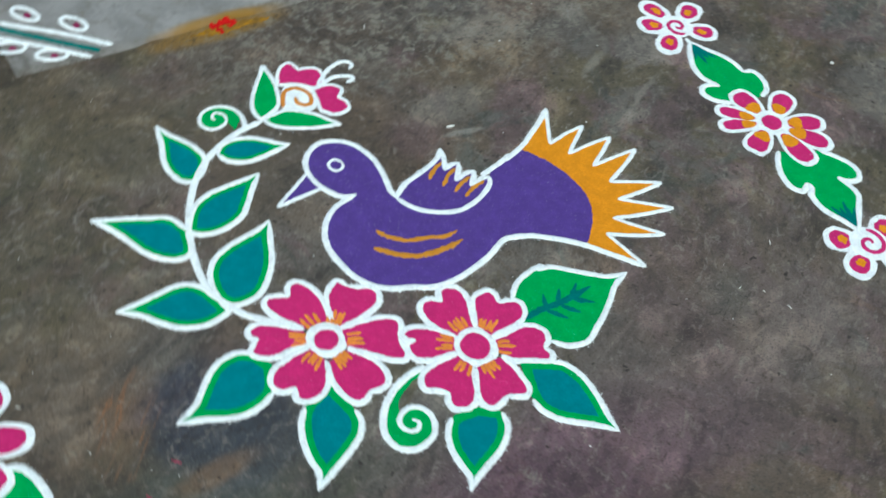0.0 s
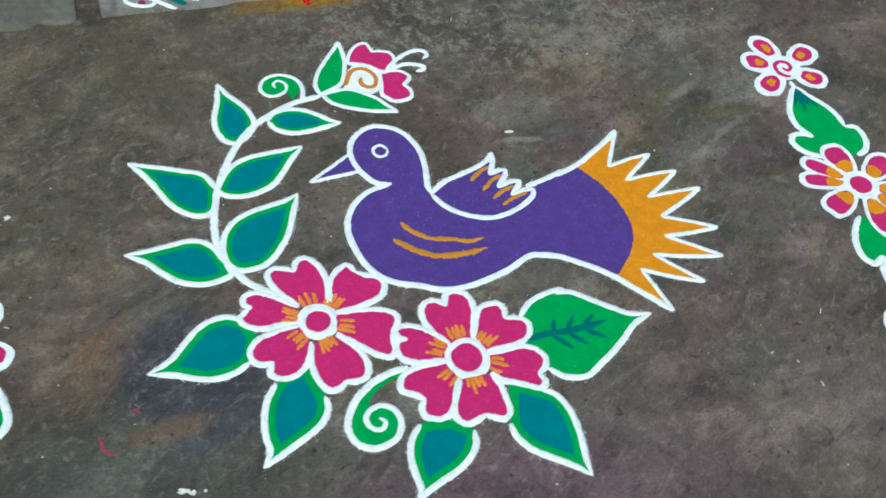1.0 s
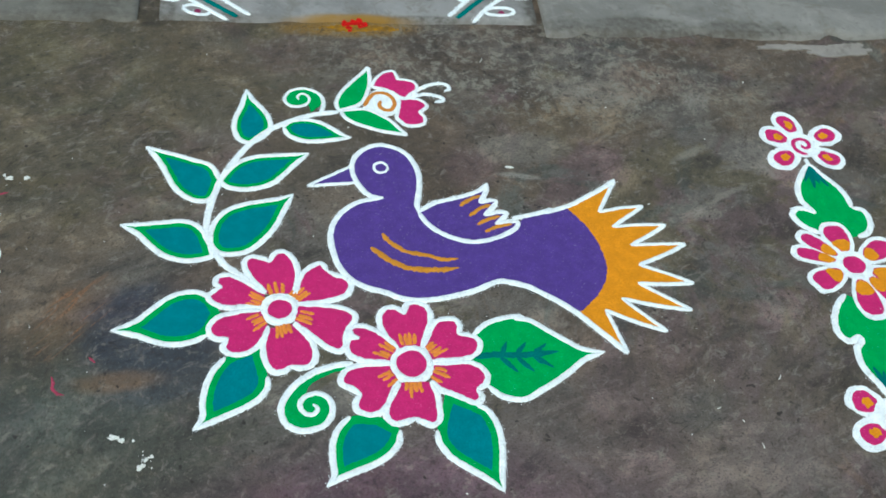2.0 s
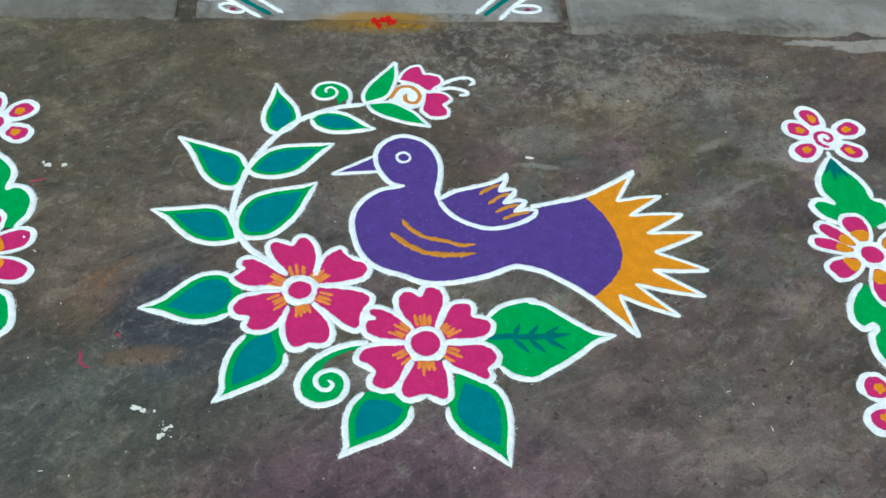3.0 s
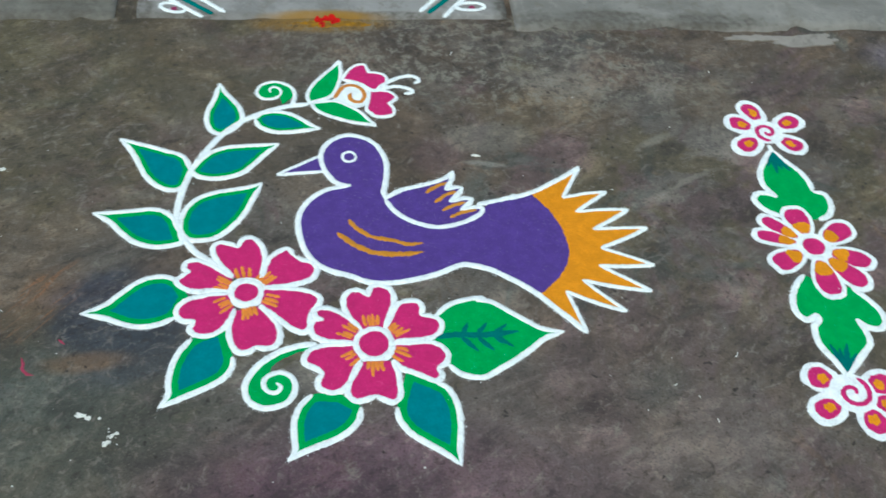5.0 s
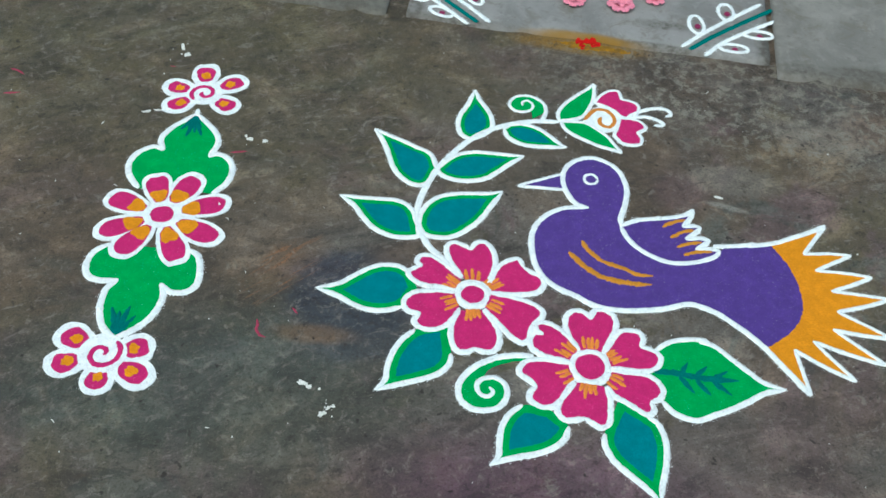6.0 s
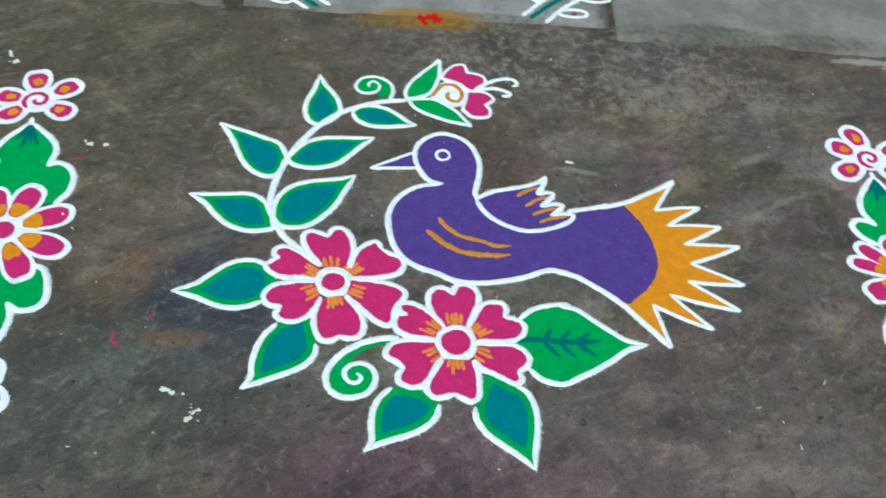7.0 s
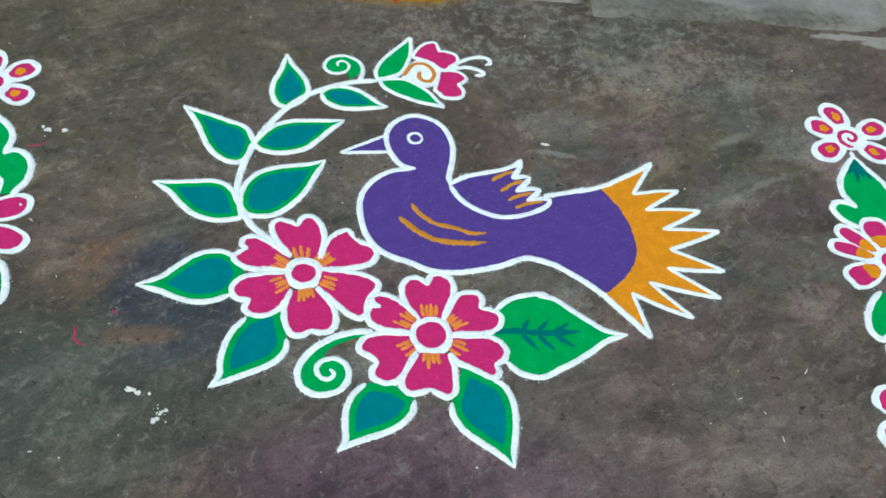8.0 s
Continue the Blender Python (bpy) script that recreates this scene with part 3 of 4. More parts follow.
# ---- leaves ----
def build_leaf(base, left, tip, right, heart=0.0075, open_base=False, label="pointed green powder leaf with teal middle, white outline"):
    """A pointed leaf: base, points along one side, tip, points along the other."""
    leaf = thing("powder_leaf", label, "leaf drawing", "drawn leaves")
    poly = ring([[base] + left + [tip], [tip] + right[::-1] + [base]])
    fill_part(leaf, "blade", poly, GREEN, H_BED)
    if heart:
        core = shrink(poly, heart + 0.0005)
        if len(core) > 8:
            fill_part(leaf, "teal_middle", core, TEAL, H_MARK * 0.85, ragged=0.0012)
    ends = [] if open_base else [base]
    far = vec(tip) + (vec(tip) - vec(base)).normalized() * 0.005
    line_part(leaf, [ends + left + [far], ends + right + [far]], LINE * 0.9, thin_b=0.08)
    return leaf


HIDDEN = dict(open_base=True)
build_leaf((-0.0875, 0.0923), [(-0.1040, 0.1010), (-0.1129, 0.1243), (-0.1125, 0.1479), (-0.1036, 0.1777)], (-0.0955, 0.2151), [(-0.0659, 0.1103), (-0.0571, 0.1300), (-0.0603, 0.1538), (-0.0732, 0.1775), (-0.0855, 0.1950)], 0.01)
build_leaf((-0.1337, 0.0122), [(-0.1422, 0.0363), (-0.1540, 0.0481), (-0.1731, 0.0553), (-0.1998, 0.0667), (-0.2243, 0.0753)], (-0.2425, 0.0829), [(-0.1400, -0.0173), (-0.1465, -0.0283), (-0.1616, -0.0313), (-0.1807, -0.0217), (-0.1990, -0.0009), (-0.2110, 0.0246), (-0.2266, 0.0582)], 0.01)
build_leaf((-0.1305, 0.0111), [(-0.1185, 0.0337), (-0.1016, 0.0515), (-0.0802, 0.0612), (-0.0483, 0.0644), (-0.0202, 0.0653)], (-0.0015, 0.0660), [(-0.1236, -0.0003), (-0.1007, -0.0079), (-0.0736, -0.0049), (-0.0525, 0.0043), (-0.0353, 0.0235), (-0.0171, 0.0464)], 0.01)
build_leaf((-0.1404, -0.1193), [(-0.1412, -0.0961), (-0.1352, -0.0726), (-0.1195, -0.0521), (-0.0953, -0.0400), (-0.0648, -0.0333), (-0.0399, -0.0282)], (-0.0264, -0.0234), [(-0.1283, -0.1342), (-0.1054, -0.1367), (-0.0854, -0.1300), (-0.0658, -0.1104), (-0.0497, -0.0862), (-0.0373, -0.0555)], 0.011)
build_leaf((-0.1433, -0.1192), [(-0.1517, -0.0949), (-0.1649, -0.0785), (-0.1842, -0.0718), (-0.2102, -0.0740), (-0.2435, -0.0777)], (-0.2655, -0.0793), [(-0.1383, -0.1391), (-0.1561, -0.1462), (-0.1779, -0.1473), (-0.2042, -0.1378), (-0.2263, -0.1177), (-0.2453, -0.0953)], 0.011)
build_leaf((-0.0361, 0.1279), [(-0.0269, 0.1410), (-0.0051, 0.1464), (0.0199, 0.1400), (0.0405, 0.1242), (0.0569, 0.1092)], (0.0659, 0.1035), [(-0.0271, 0.1100), (-0.0065, 0.0976), (0.0200, 0.0955), (0.0424, 0.0983)], 0.009)
build_leaf((-0.1225, -0.2441), [(-0.1357, -0.2196), (-0.1515, -0.2080), (-0.1729, -0.2071), (-0.1934, -0.2156), (-0.2159, -0.2364), (-0.2347, -0.2561)], (-0.2604, -0.2692), [(-0.1398, -0.2812), (-0.1623, -0.2926), (-0.1826, -0.2952), (-0.2070, -0.2902), (-0.2286, -0.2799)], 0.0122, **HIDDEN)
build_leaf((-0.0708, -0.2993), [(-0.1143, -0.3191), (-0.1283, -0.3387), (-0.1367, -0.3615), (-0.1402, -0.3860), (-0.1396, -0.4108)], (-0.1484, -0.4251), [(-0.0585, -0.3512), (-0.0592, -0.3678), (-0.0705, -0.3860), (-0.0913, -0.3995), (-0.1135, -0.4108), (-0.1324, -0.4201)], 0.0122, **HIDDEN)
build_leaf((0.0845, -0.4193), [(0.0466, -0.4174), (0.0317, -0.4334), (0.0238, -0.4534), (0.0225, -0.4772), (0.0236, -0.5005)], (0.0167, -0.5121), [(0.1097, -0.4407), (0.1052, -0.4600), (0.0914, -0.4766), (0.0726, -0.4882), (0.0491, -0.4975), (0.0325, -0.5046)], 0.0122, **HIDDEN)
build_leaf((0.1738, -0.3850), [(0.1568, -0.4433), (0.1587, -0.4616), (0.1707, -0.4819), (0.1898, -0.4982), (0.2088, -0.5124), (0.2212, -0.5231)], (0.2300, -0.5302), [(0.2111, -0.4062), (0.2244, -0.4151), (0.2341, -0.4354), (0.2375, -0.4600), (0.2362, -0.4840), (0.2318, -0.5112)], 0.0122, **HIDDEN)


def build_broad_leaf():
    leaf = build_leaf((0.2118, -0.3330), [(0.2206, -0.2940), (0.2409, -0.2751), (0.2682, -0.2652), (0.2930, -0.2629), (0.2828, -0.2655), (0.3039, -0.2711), (0.3235, -0.2871), (0.3494, -0.3081), (0.3704, -0.3228)], (0.3948, -0.3286), [(0.2314, -0.3780), (0.2476, -0.3944), (0.2648, -0.4005), (0.2790, -0.4005), (0.3038, -0.3867), (0.3263, -0.3731), (0.3496, -0.3558), (0.3716, -0.3387)], 0.0, True, "broad green powder leaf with teal veins, white outline")
    line_part(leaf, [[(0.2192, -0.3309), (0.2472, -0.3276), (0.2825, -0.3301), (0.3107, -0.3279), (0.3359, -0.3253)]], 0.0115, H_MARK * 0.6, "midrib", DARK_TEAL, spill=False, lift=H_BED * 0.8, rough=0.3, thin_b=0.1)
    for a, b in (((0.2547, -0.3304), (0.2658, -0.3062)), ((0.2744, -0.3313), (0.2919, -0.3088)), ((0.2985, -0.3297), (0.3204, -0.3116)), ((0.2545, -0.3323), (0.2747, -0.3580)), ((0.2772, -0.3336), (0.2968, -0.3573)), ((0.2997, -0.3318), (0.3252, -0.3522))):
        line_part(leaf, [[a, b]], 0.0105, H_MARK * 0.6, "side_vein", DARK_TEAL, spill=False, lift=H_BED * 0.8, rough=0.5, thin_b=0.1)


build_broad_leaf()


# ---- vine, curls and bud ----
def build_vine():
    vine = thing("powder_vine", "white powder-drawn curved vine stem", "stem drawing")
    line_part(vine, [[(-0.0839, -0.1884), (-0.1035, -0.1715), (-0.1188, -0.1584), (-0.1344, -0.1321), (-0.1442, -0.1064), (-0.1483, -0.0751), (-0.1448, -0.0430), (-0.1373, -0.0102), (-0.1286, 0.0178), (-0.1109, 0.0551), (-0.0856, 0.0953), (-0.0581, 0.1232), (-0.0339, 0.1391), (-0.0051, 0.1528), (0.0198, 0.1608), (0.0533, 0.1644)]], LINE * 1.0, name="stem")


def build_curl(line, body, w):
    """A tendril: the white line winds inward over a green bed."""
    curl = thing("powder_curl", "curled green powder tendril edged in white", "tendril drawing", "drawn tendrils")
    fill_part(curl, "band", ring([body + body[:1]]), GREEN, H_BED, ragged=0.0012)
    line_part(curl, [line], w, slim=0.68, name="edging")



build_vine()
build_curl([(0.0232, 0.1608), (0.0290, 0.1852), (0.0222, 0.2088), (-0.0017, 0.2222), (-0.0250, 0.2157), (-0.0339, 0.1967), (-0.0264, 0.1817), (-0.0096, 0.1790), (0.0037, 0.1873), (0.0053, 0.2010), (-0.0049, 0.2096), (-0.0129, 0.2031), (-0.0111, 0.1946)], [(0.0081, 0.1647), (0.0198, 0.1769), (0.0273, 0.1878), (0.0218, 0.2088), (-0.0017, 0.2215), (-0.0245, 0.2150), (-0.0330, 0.1967), (-0.0260, 0.1823), (-0.0096, 0.1796), (0.0038, 0.1821)], LINE * 0.76)
build_curl([(0.0538, -0.3334), (0.0187, -0.3396), (-0.0123, -0.3564), (-0.0328, -0.3796), (-0.0412, -0.4023), (-0.0358, -0.4224), (-0.0219, -0.4334), (-0.0048, -0.4348), (0.0149, -0.4263), (0.0245, -0.4050), (0.0182, -0.3858), (0.0021, -0.3798), (-0.0135, -0.3870), (-0.0171, -0.3996), (-0.0100, -0.4103), (0.0010, -0.4110), (0.0054, -0.4024), (-0.0005, -0.3963)], [(0.0538, -0.3338), (0.0187, -0.3400), (-0.0120, -0.3569), (-0.0321, -0.3801), (-0.0405, -0.4023), (-0.0351, -0.4216), (-0.0216, -0.4326), (-0.0048, -0.4339), (0.0142, -0.4255), (0.0234, -0.4050), (0.0175, -0.3862), (0.0028, -0.3806), (-0.0084, -0.3820), (-0.0058, -0.3701), (0.0064, -0.3587), (0.0312, -0.3466), (0.0537, -0.3401)], LINE * 1.12)


def build_bud():
    bud = thing("powder_bud", "magenta powder rosebud with orange coil and green sepals", "flower drawing")
    left = ring([[(0.0532, 0.1675), (0.0502, 0.1878), (0.0584, 0.2122), (0.0780, 0.2396), (0.0963, 0.2625), (0.1065, 0.2769)], [(0.1065, 0.2769), (0.1075, 0.2445), (0.1015, 0.2120), (0.0881, 0.1836), (0.0532, 0.1675)]])
    low = ring([[(0.0563, 0.1660), (0.0767, 0.1702), (0.0988, 0.1695), (0.1173, 0.1579), (0.1355, 0.1431), (0.1473, 0.1265), (0.1596, 0.1102)], [(0.1596, 0.1102), (0.1436, 0.1135), (0.1221, 0.1179), (0.1007, 0.1265), (0.0762, 0.1388), (0.0645, 0.1493), (0.0563, 0.1660)]])
    for poly in (left, low):
        fill_part(bud, "sepal", poly, GREEN, H_BED)
    fill_part(bud, "heart", ring([[(0.0926, 0.1749), (0.1028, 0.2021), (0.1161, 0.2179), (0.1353, 0.2188), (0.1493, 0.2068), (0.1537, 0.1846), (0.1473, 0.1620), (0.1328, 0.1535), (0.1141, 0.1584), (0.0926, 0.1749)]]), WHITE, H_BED * 1.2)
    top = ring([[(0.1105, 0.2269), (0.1186, 0.2470), (0.1338, 0.2633), (0.1486, 0.2654), (0.1552, 0.2448)], [(0.1552, 0.2448), (0.1688, 0.2433), (0.1815, 0.2376), (0.1856, 0.2240), (0.1779, 0.2026)], [(0.1779, 0.2026), (0.1601, 0.1978), (0.1416, 0.2142), (0.1258, 0.2218), (0.1105, 0.2269)]])
    side = ring([[(0.1551, 0.1934), (0.1728, 0.1958), (0.1886, 0.1922), (0.1982, 0.1780), (0.1852, 0.1627)], [(0.1852, 0.1627), (0.1919, 0.1521), (0.1910, 0.1379), (0.1787, 0.1314), (0.1616, 0.1325), (0.1467, 0.1486)], [(0.1467, 0.1486), (0.1507, 0.1677), (0.1551, 0.1934)]])
    for poly in (top, side):
        fill_part(bud, "petal", poly, MAGENTA, H_PETAL)
        line_part(bud, [closed(poly)], LINE * 0.72)
    line_part(bud, [closed(left), closed(low)], LINE * 0.72)
    line_part(bud, [[(0.0952, 0.1778), (0.1043, 0.1972), (0.1132, 0.2089), (0.1286, 0.2103), (0.1416, 0.1994), (0.1454, 0.1823), (0.1378, 0.1683), (0.1271, 0.1693), (0.1205, 0.1795), (0.1228, 0.1902)]], 0.0076, 0.0010, "coil", OCHRE, spill=False, lift=H_BED * 1.25)
    for run in ([(0.1666, 0.2007), (0.1801, 0.2135), (0.1970, 0.2260), (0.2203, 0.2354), (0.2370, 0.2323), (0.2408, 0.2222), (0.2319, 0.2162)], [(0.1762, 0.2007), (0.1959, 0.2075), (0.2119, 0.2059), (0.2279, 0.1964), (0.2236, 0.1901), (0.2133, 0.1891)]):
        line_part(bud, [run], LINE * 0.72, name="stamen")


build_bud()


# ---- the two large flowers ----
def build_flower(centre, eye, petals):
    """Heart-shaped petals, each drawn as one side, the notch and the other side, round an eye of the given radii."""
    flower = thing("powder_flower", "large six-petalled magenta powder flower with orange strokes", "flower drawing", "large drawn flowers")
    c = vec(centre)
    for first, notch, last in petals:
        outline = [first + [notch], [notch] + last]
        petal = fill_part(flower, "petal", ring(outline + [[last[-1], first[0]]]), MAGENTA, H_PETAL, ragged=0.0012)
        line_part(petal, outline, LINE * 1.0)
        out = (vec(notch) - c).normalized()
        side = Vector((-out.y, out.x))
        count = random.choice((3, 4, 4))
        for k in range(count):
            lean = (k - (count - 1) / 2) * 0.0225 / count + random.uniform(-0.0012, 0.0012)
            q = c + out * (eye[0] + 0.0095 + random.uniform(0.0, 0.002)) + side * lean * 0.95
            e = c + out * (eye[0] + 0.031 + random.uniform(-0.005, 0.005) - abs(lean) * 0.25) + side * lean * 1.25
            line_part(petal, [[q, (q + e) / 2 + side * random.uniform(-0.001, 0.001), e]], 0.0060, 0.0006, "orange_stroke", PALE_ORANGE, spill=False, thin_a=0.8, thin_b=0.45, rough=0.45, lift=H_PETAL)
    fill_part(flower, "centre_bed", blob(centre, eye[0] + 0.0125, eye[1] + 0.0125), WHITE, H_BED)
    fill_part(flower, "centre", blob(centre, *eye, wob=0.10), MAGENTA, H_PETAL * 1.1)
    line_part(flower, [closed(blob(centre, eye[0] + 0.0048, eye[1] + 0.0048, wob=0.09))], LINE * 1.02, H_LINE, "centre_ring")


build_flower((-0.0426, -0.2395), (0.0170, 0.0165), [
    ([(-0.0609, -0.2093), (-0.0778, -0.1893), (-0.0899, -0.1672), (-0.0912, -0.1513), (-0.0826, -0.1429), (-0.0673, -0.1466)], (-0.0561, -0.1539), [(-0.0497, -0.1383), (-0.0373, -0.1347), (-0.0252, -0.1463), (-0.0179, -0.1687), (-0.0186, -0.1905), (-0.0241, -0.2126)]),
    ([(-0.0187, -0.2138), (-0.0169, -0.1942), (-0.0104, -0.1769), (0.0018, -0.1639), (0.0160, -0.1583)], (0.0246, -0.1725), [(0.0375, -0.1808), (0.0516, -0.1869), (0.0569, -0.1993), (0.0494, -0.2163), (0.0292, -0.2251), (0.0024, -0.2294), (-0.0168, -0.2297)]),
    ([(-0.0167, -0.2332), (0.0025, -0.2333), (0.0265, -0.2362), (0.0478, -0.2423), (0.0597, -0.2516), (0.0588, -0.2618)], (0.0467, -0.2785), [(0.0453, -0.2908), (0.0452, -0.3041), (0.0368, -0.3130), (0.0213, -0.3061), (0.0030, -0.2891), (-0.0128, -0.2737), (-0.0222, -0.2623)]),
    ([(-0.0248, -0.2656), (-0.0101, -0.2811), (0.0014, -0.3013), (0.0041, -0.3210), (-0.0016, -0.3343), (-0.0143, -0.3385)], (-0.0291, -0.3355), [(-0.0370, -0.3429), (-0.0496, -0.3442), (-0.0583, -0.3347), (-0.0641, -0.3160), (-0.0637, -0.2931), (-0.0567, -0.2726)]),
    ([(-0.0585, -0.2682), (-0.0649, -0.2898), (-0.0761, -0.3059), (-0.0915, -0.3143), (-0.1090, -0.3126), (-0.1172, -0.3023)], (-0.1115, -0.2873), [(-0.1259, -0.2876), (-0.1363, -0.2781), (-0.1362, -0.2647), (-0.1231, -0.2500), (-0.1031, -0.2440), (-0.0821, -0.2410), (-0.0684, -0.2414)]),
    ([(-0.0687, -0.2337), (-0.0931, -0.2335), (-0.1163, -0.2340), (-0.1326, -0.2267), (-0.1408, -0.2146), (-0.1319, -0.2050)], (-0.1222, -0.1980), [(-0.1306, -0.1918), (-0.1282, -0.1799), (-0.1149, -0.1766), (-0.0955, -0.1853), (-0.0782, -0.1986), (-0.0627, -0.2118)])])
build_flower((0.1326, -0.3372), (0.0205, 0.0215), [
    ([(0.1166, -0.3115), (0.1028, -0.2939), (0.0945, -0.2736), (0.0951, -0.2524), (0.1046, -0.2422), (0.1174, -0.2425)], (0.1290, -0.2539), [(0.1344, -0.2359), (0.1474, -0.2341), (0.1600, -0.2414), (0.1644, -0.2581), (0.1605, -0.2785), (0.1543, -0.2952), (0.1482, -0.3116)]),
    ([(0.1522, -0.3094), (0.1606, -0.2860), (0.1715, -0.2693), (0.1860, -0.2645), (0.1987, -0.2665), (0.2033, -0.2769)], (0.1995, -0.2910), [(0.2144, -0.2940), (0.2265, -0.3010), (0.2278, -0.3136), (0.2204, -0.3259), (0.2020, -0.3336), (0.1760, -0.3342), (0.1617, -0.3341)]),
    ([(0.1627, -0.3396), (0.1860, -0.3390), (0.2069, -0.3382), (0.2238, -0.3467), (0.2322, -0.3622), (0.2283, -0.3741)], (0.2155, -0.3830), [(0.2200, -0.3955), (0.2122, -0.4038), (0.1995, -0.3980), (0.1825, -0.3883), (0.1671, -0.3801), (0.1565, -0.3664)]),
    ([(0.1546, -0.3680), (0.1607, -0.3852), (0.1627, -0.4097), (0.1616, -0.4270), (0.1532, -0.4341), (0.1423, -0.4306)], (0.1308, -0.4231), [(0.1176, -0.4278), (0.1032, -0.4306), (0.0939, -0.4208), (0.0943, -0.4077), (0.1021, -0.3897), (0.1143, -0.3684)]),
    ([(0.1119, -0.3652), (0.1045, -0.3806), (0.0950, -0.4017), (0.0834, -0.4140), (0.0685, -0.4150), (0.0558, -0.4060), (0.0559, -0.3930)], (0.0628, -0.3843), [(0.0497, -0.3735), (0.0376, -0.3657), (0.0387, -0.3538), (0.0490, -0.3417), (0.0675, -0.3378), (0.0880, -0.3370), (0.1052, -0.3381)]),
    ([(0.1053, -0.3349), (0.0856, -0.3328), (0.0650, -0.3293), (0.0502, -0.3189), (0.0468, -0.3025), (0.0513, -0.2937)], (0.0643, -0.2930), [(0.0532, -0.2860), (0.0523, -0.2766), (0.0660, -0.2719), (0.0869, -0.2805), (0.1023, -0.2946), (0.1140, -0.3114)])])


# ---- side garlands ----
def build_small_flower(centre, tips, whorl, start):
    """Five petals round a coil of radius whorl that begins at the angle start."""
    flower = thing("powder_flower_small", "five-petalled white powder flower with magenta and orange petals", "flower drawing", "garland flowers")
    c = vec(centre)
    for tip in tips:
        t = vec(tip)
        d = (t - c).normalized()
        turn = math.degrees(math.atan2(d.y, d.x))
        far = (t - c).length
        mid = c + d * far * 0.64
        wide = 0.0200 + 0.14 * whorl + random.uniform(-0.001, 0.001)
        petal = fill_part(flower, "petal", blob(mid, far * 0.415, wide, turn, full=2.2, egg=0.12, wob=0.09), WHITE, H_BED * 1.4, ragged=0.0016)
        GRAINS.extend((q, (q - mid).normalized(), 0.0, ground_z) for q in blob(mid, far * 0.405, wide - 0.0005, turn, full=2.2, egg=0.12))
        fill_part(petal, "petal_colour", blob(mid + d * far * 0.015, far * 0.262, wide - 0.0082, turn, wob=0.16, seed=3, full=2.2, egg=0.15), MAGENTA, H_PETAL, ragged=0.0014)
        fill_part(petal, "petal_heart", blob(mid - d * far * 0.020, far * 0.115, wide * 0.32, turn, wob=0.4, seed=5, full=2.2), ORANGE, H_PETAL * 1.35, ragged=0.0022)
    fill_part(flower, "centre", blob(centre, whorl + 0.0065, whorl + 0.0060), WHITE, H_BED * 1.9)
    line_part(flower, [coil(centre, 0.003, whorl, 1.25, start)], 0.0078, 0.0010, "coil", MAGENTA, spill=False, lift=H_BED * 1.9, rough=0.35)


def build_middle_flower(centre, tips):
    flower = thing("powder_flower_middle", "eight-petalled magenta and orange powder flower edged in white", "flower drawing", "garland flowers")
    c = vec(centre)
    for tip in tips:
        t = vec(tip)
        d = (t - c).normalized()
        turn = math.degrees(math.atan2(d.y, d.x))
        far = (t - c).length
        mid = c + d * (far * 0.5 + 0.010)
        near = min((t - vec(o)).length for o in tips if o is not tip)
        wide = min(0.0228, near * 0.34 + 0.003)
        long = (far - 0.020) / 2
        petal = fill_part(flower, "petal", blob(mid, long + 0.002, wide, turn, full=2.3, egg=0.25, wob=0.08), WHITE, H_BED * 1.7, ragged=0.0016)
        GRAINS.extend((q, (q - mid).normalized(), 0.0, ground_z) for q in blob(mid, long, wide, turn, full=2.3, egg=0.25))
        fill_part(petal, "petal_colour", blob(mid - d * 0.0005, long * 0.82, wide - 0.0062, turn, wob=0.12, full=2.4, egg=0.3), MAGENTA, H_PETAL * 1.1, ragged=0.0012)
        fill_part(petal, "petal_heart", blob(mid - d * long * 0.43, long * 0.35, (wide - 0.0062) * 0.74, turn, wob=0.2, full=2.5, egg=0.45), ORANGE, H_PETAL * 1.4, ragged=0.0018)
    fill_part(flower, "centre_edging", blob(centre, 0.0285, 0.0280), WHITE, H_PETAL * 1.25)
    fill_part(flower, "centre", blob(centre, 0.0175, 0.0170), MAGENTA, H_PETAL * 1.6, ragged=0.0012)


def build_lobed_leaf(left, lobe_left, right, lobe_right, root):
    leaf = thing("powder_leaf_lobed", "three-lobed green powder leaf edged in white", "leaf drawing", "garland leaves")
    runs = [left, lobe_left, right, lobe_right]
    poly = ring([left, lobe_left, [lobe_left[-1], root, lobe_right[-1]], lobe_right[::-1], right[::-1]])
    fill_part(leaf, "blade", poly, GREEN, H_BED)
    tip = vec(left[0])
    way = (vec(root) - tip).normalized()
    line_part(leaf, runs + [[tip - way * 0.012, tip + way * 0.003]], LINE * 1.05)
    side = Vector((-way.y, way.x))
    for k, long in ((-1, 0.034), (-0.4, 0.050), (0.25, 0.040), (0.9, 0.046)):
        q = tip + way * 0.006
        line_part(leaf, [[q + side * k * 0.003, q + way * long * 0.5 + side * k * 0.009, q + way * long + side * k * 0.019]], 0.0105, H_MARK, "tip_streak", DARK_TEAL, spill=False, lift=H_BED * 0.8, rough=0.45, thin_b=0.15)


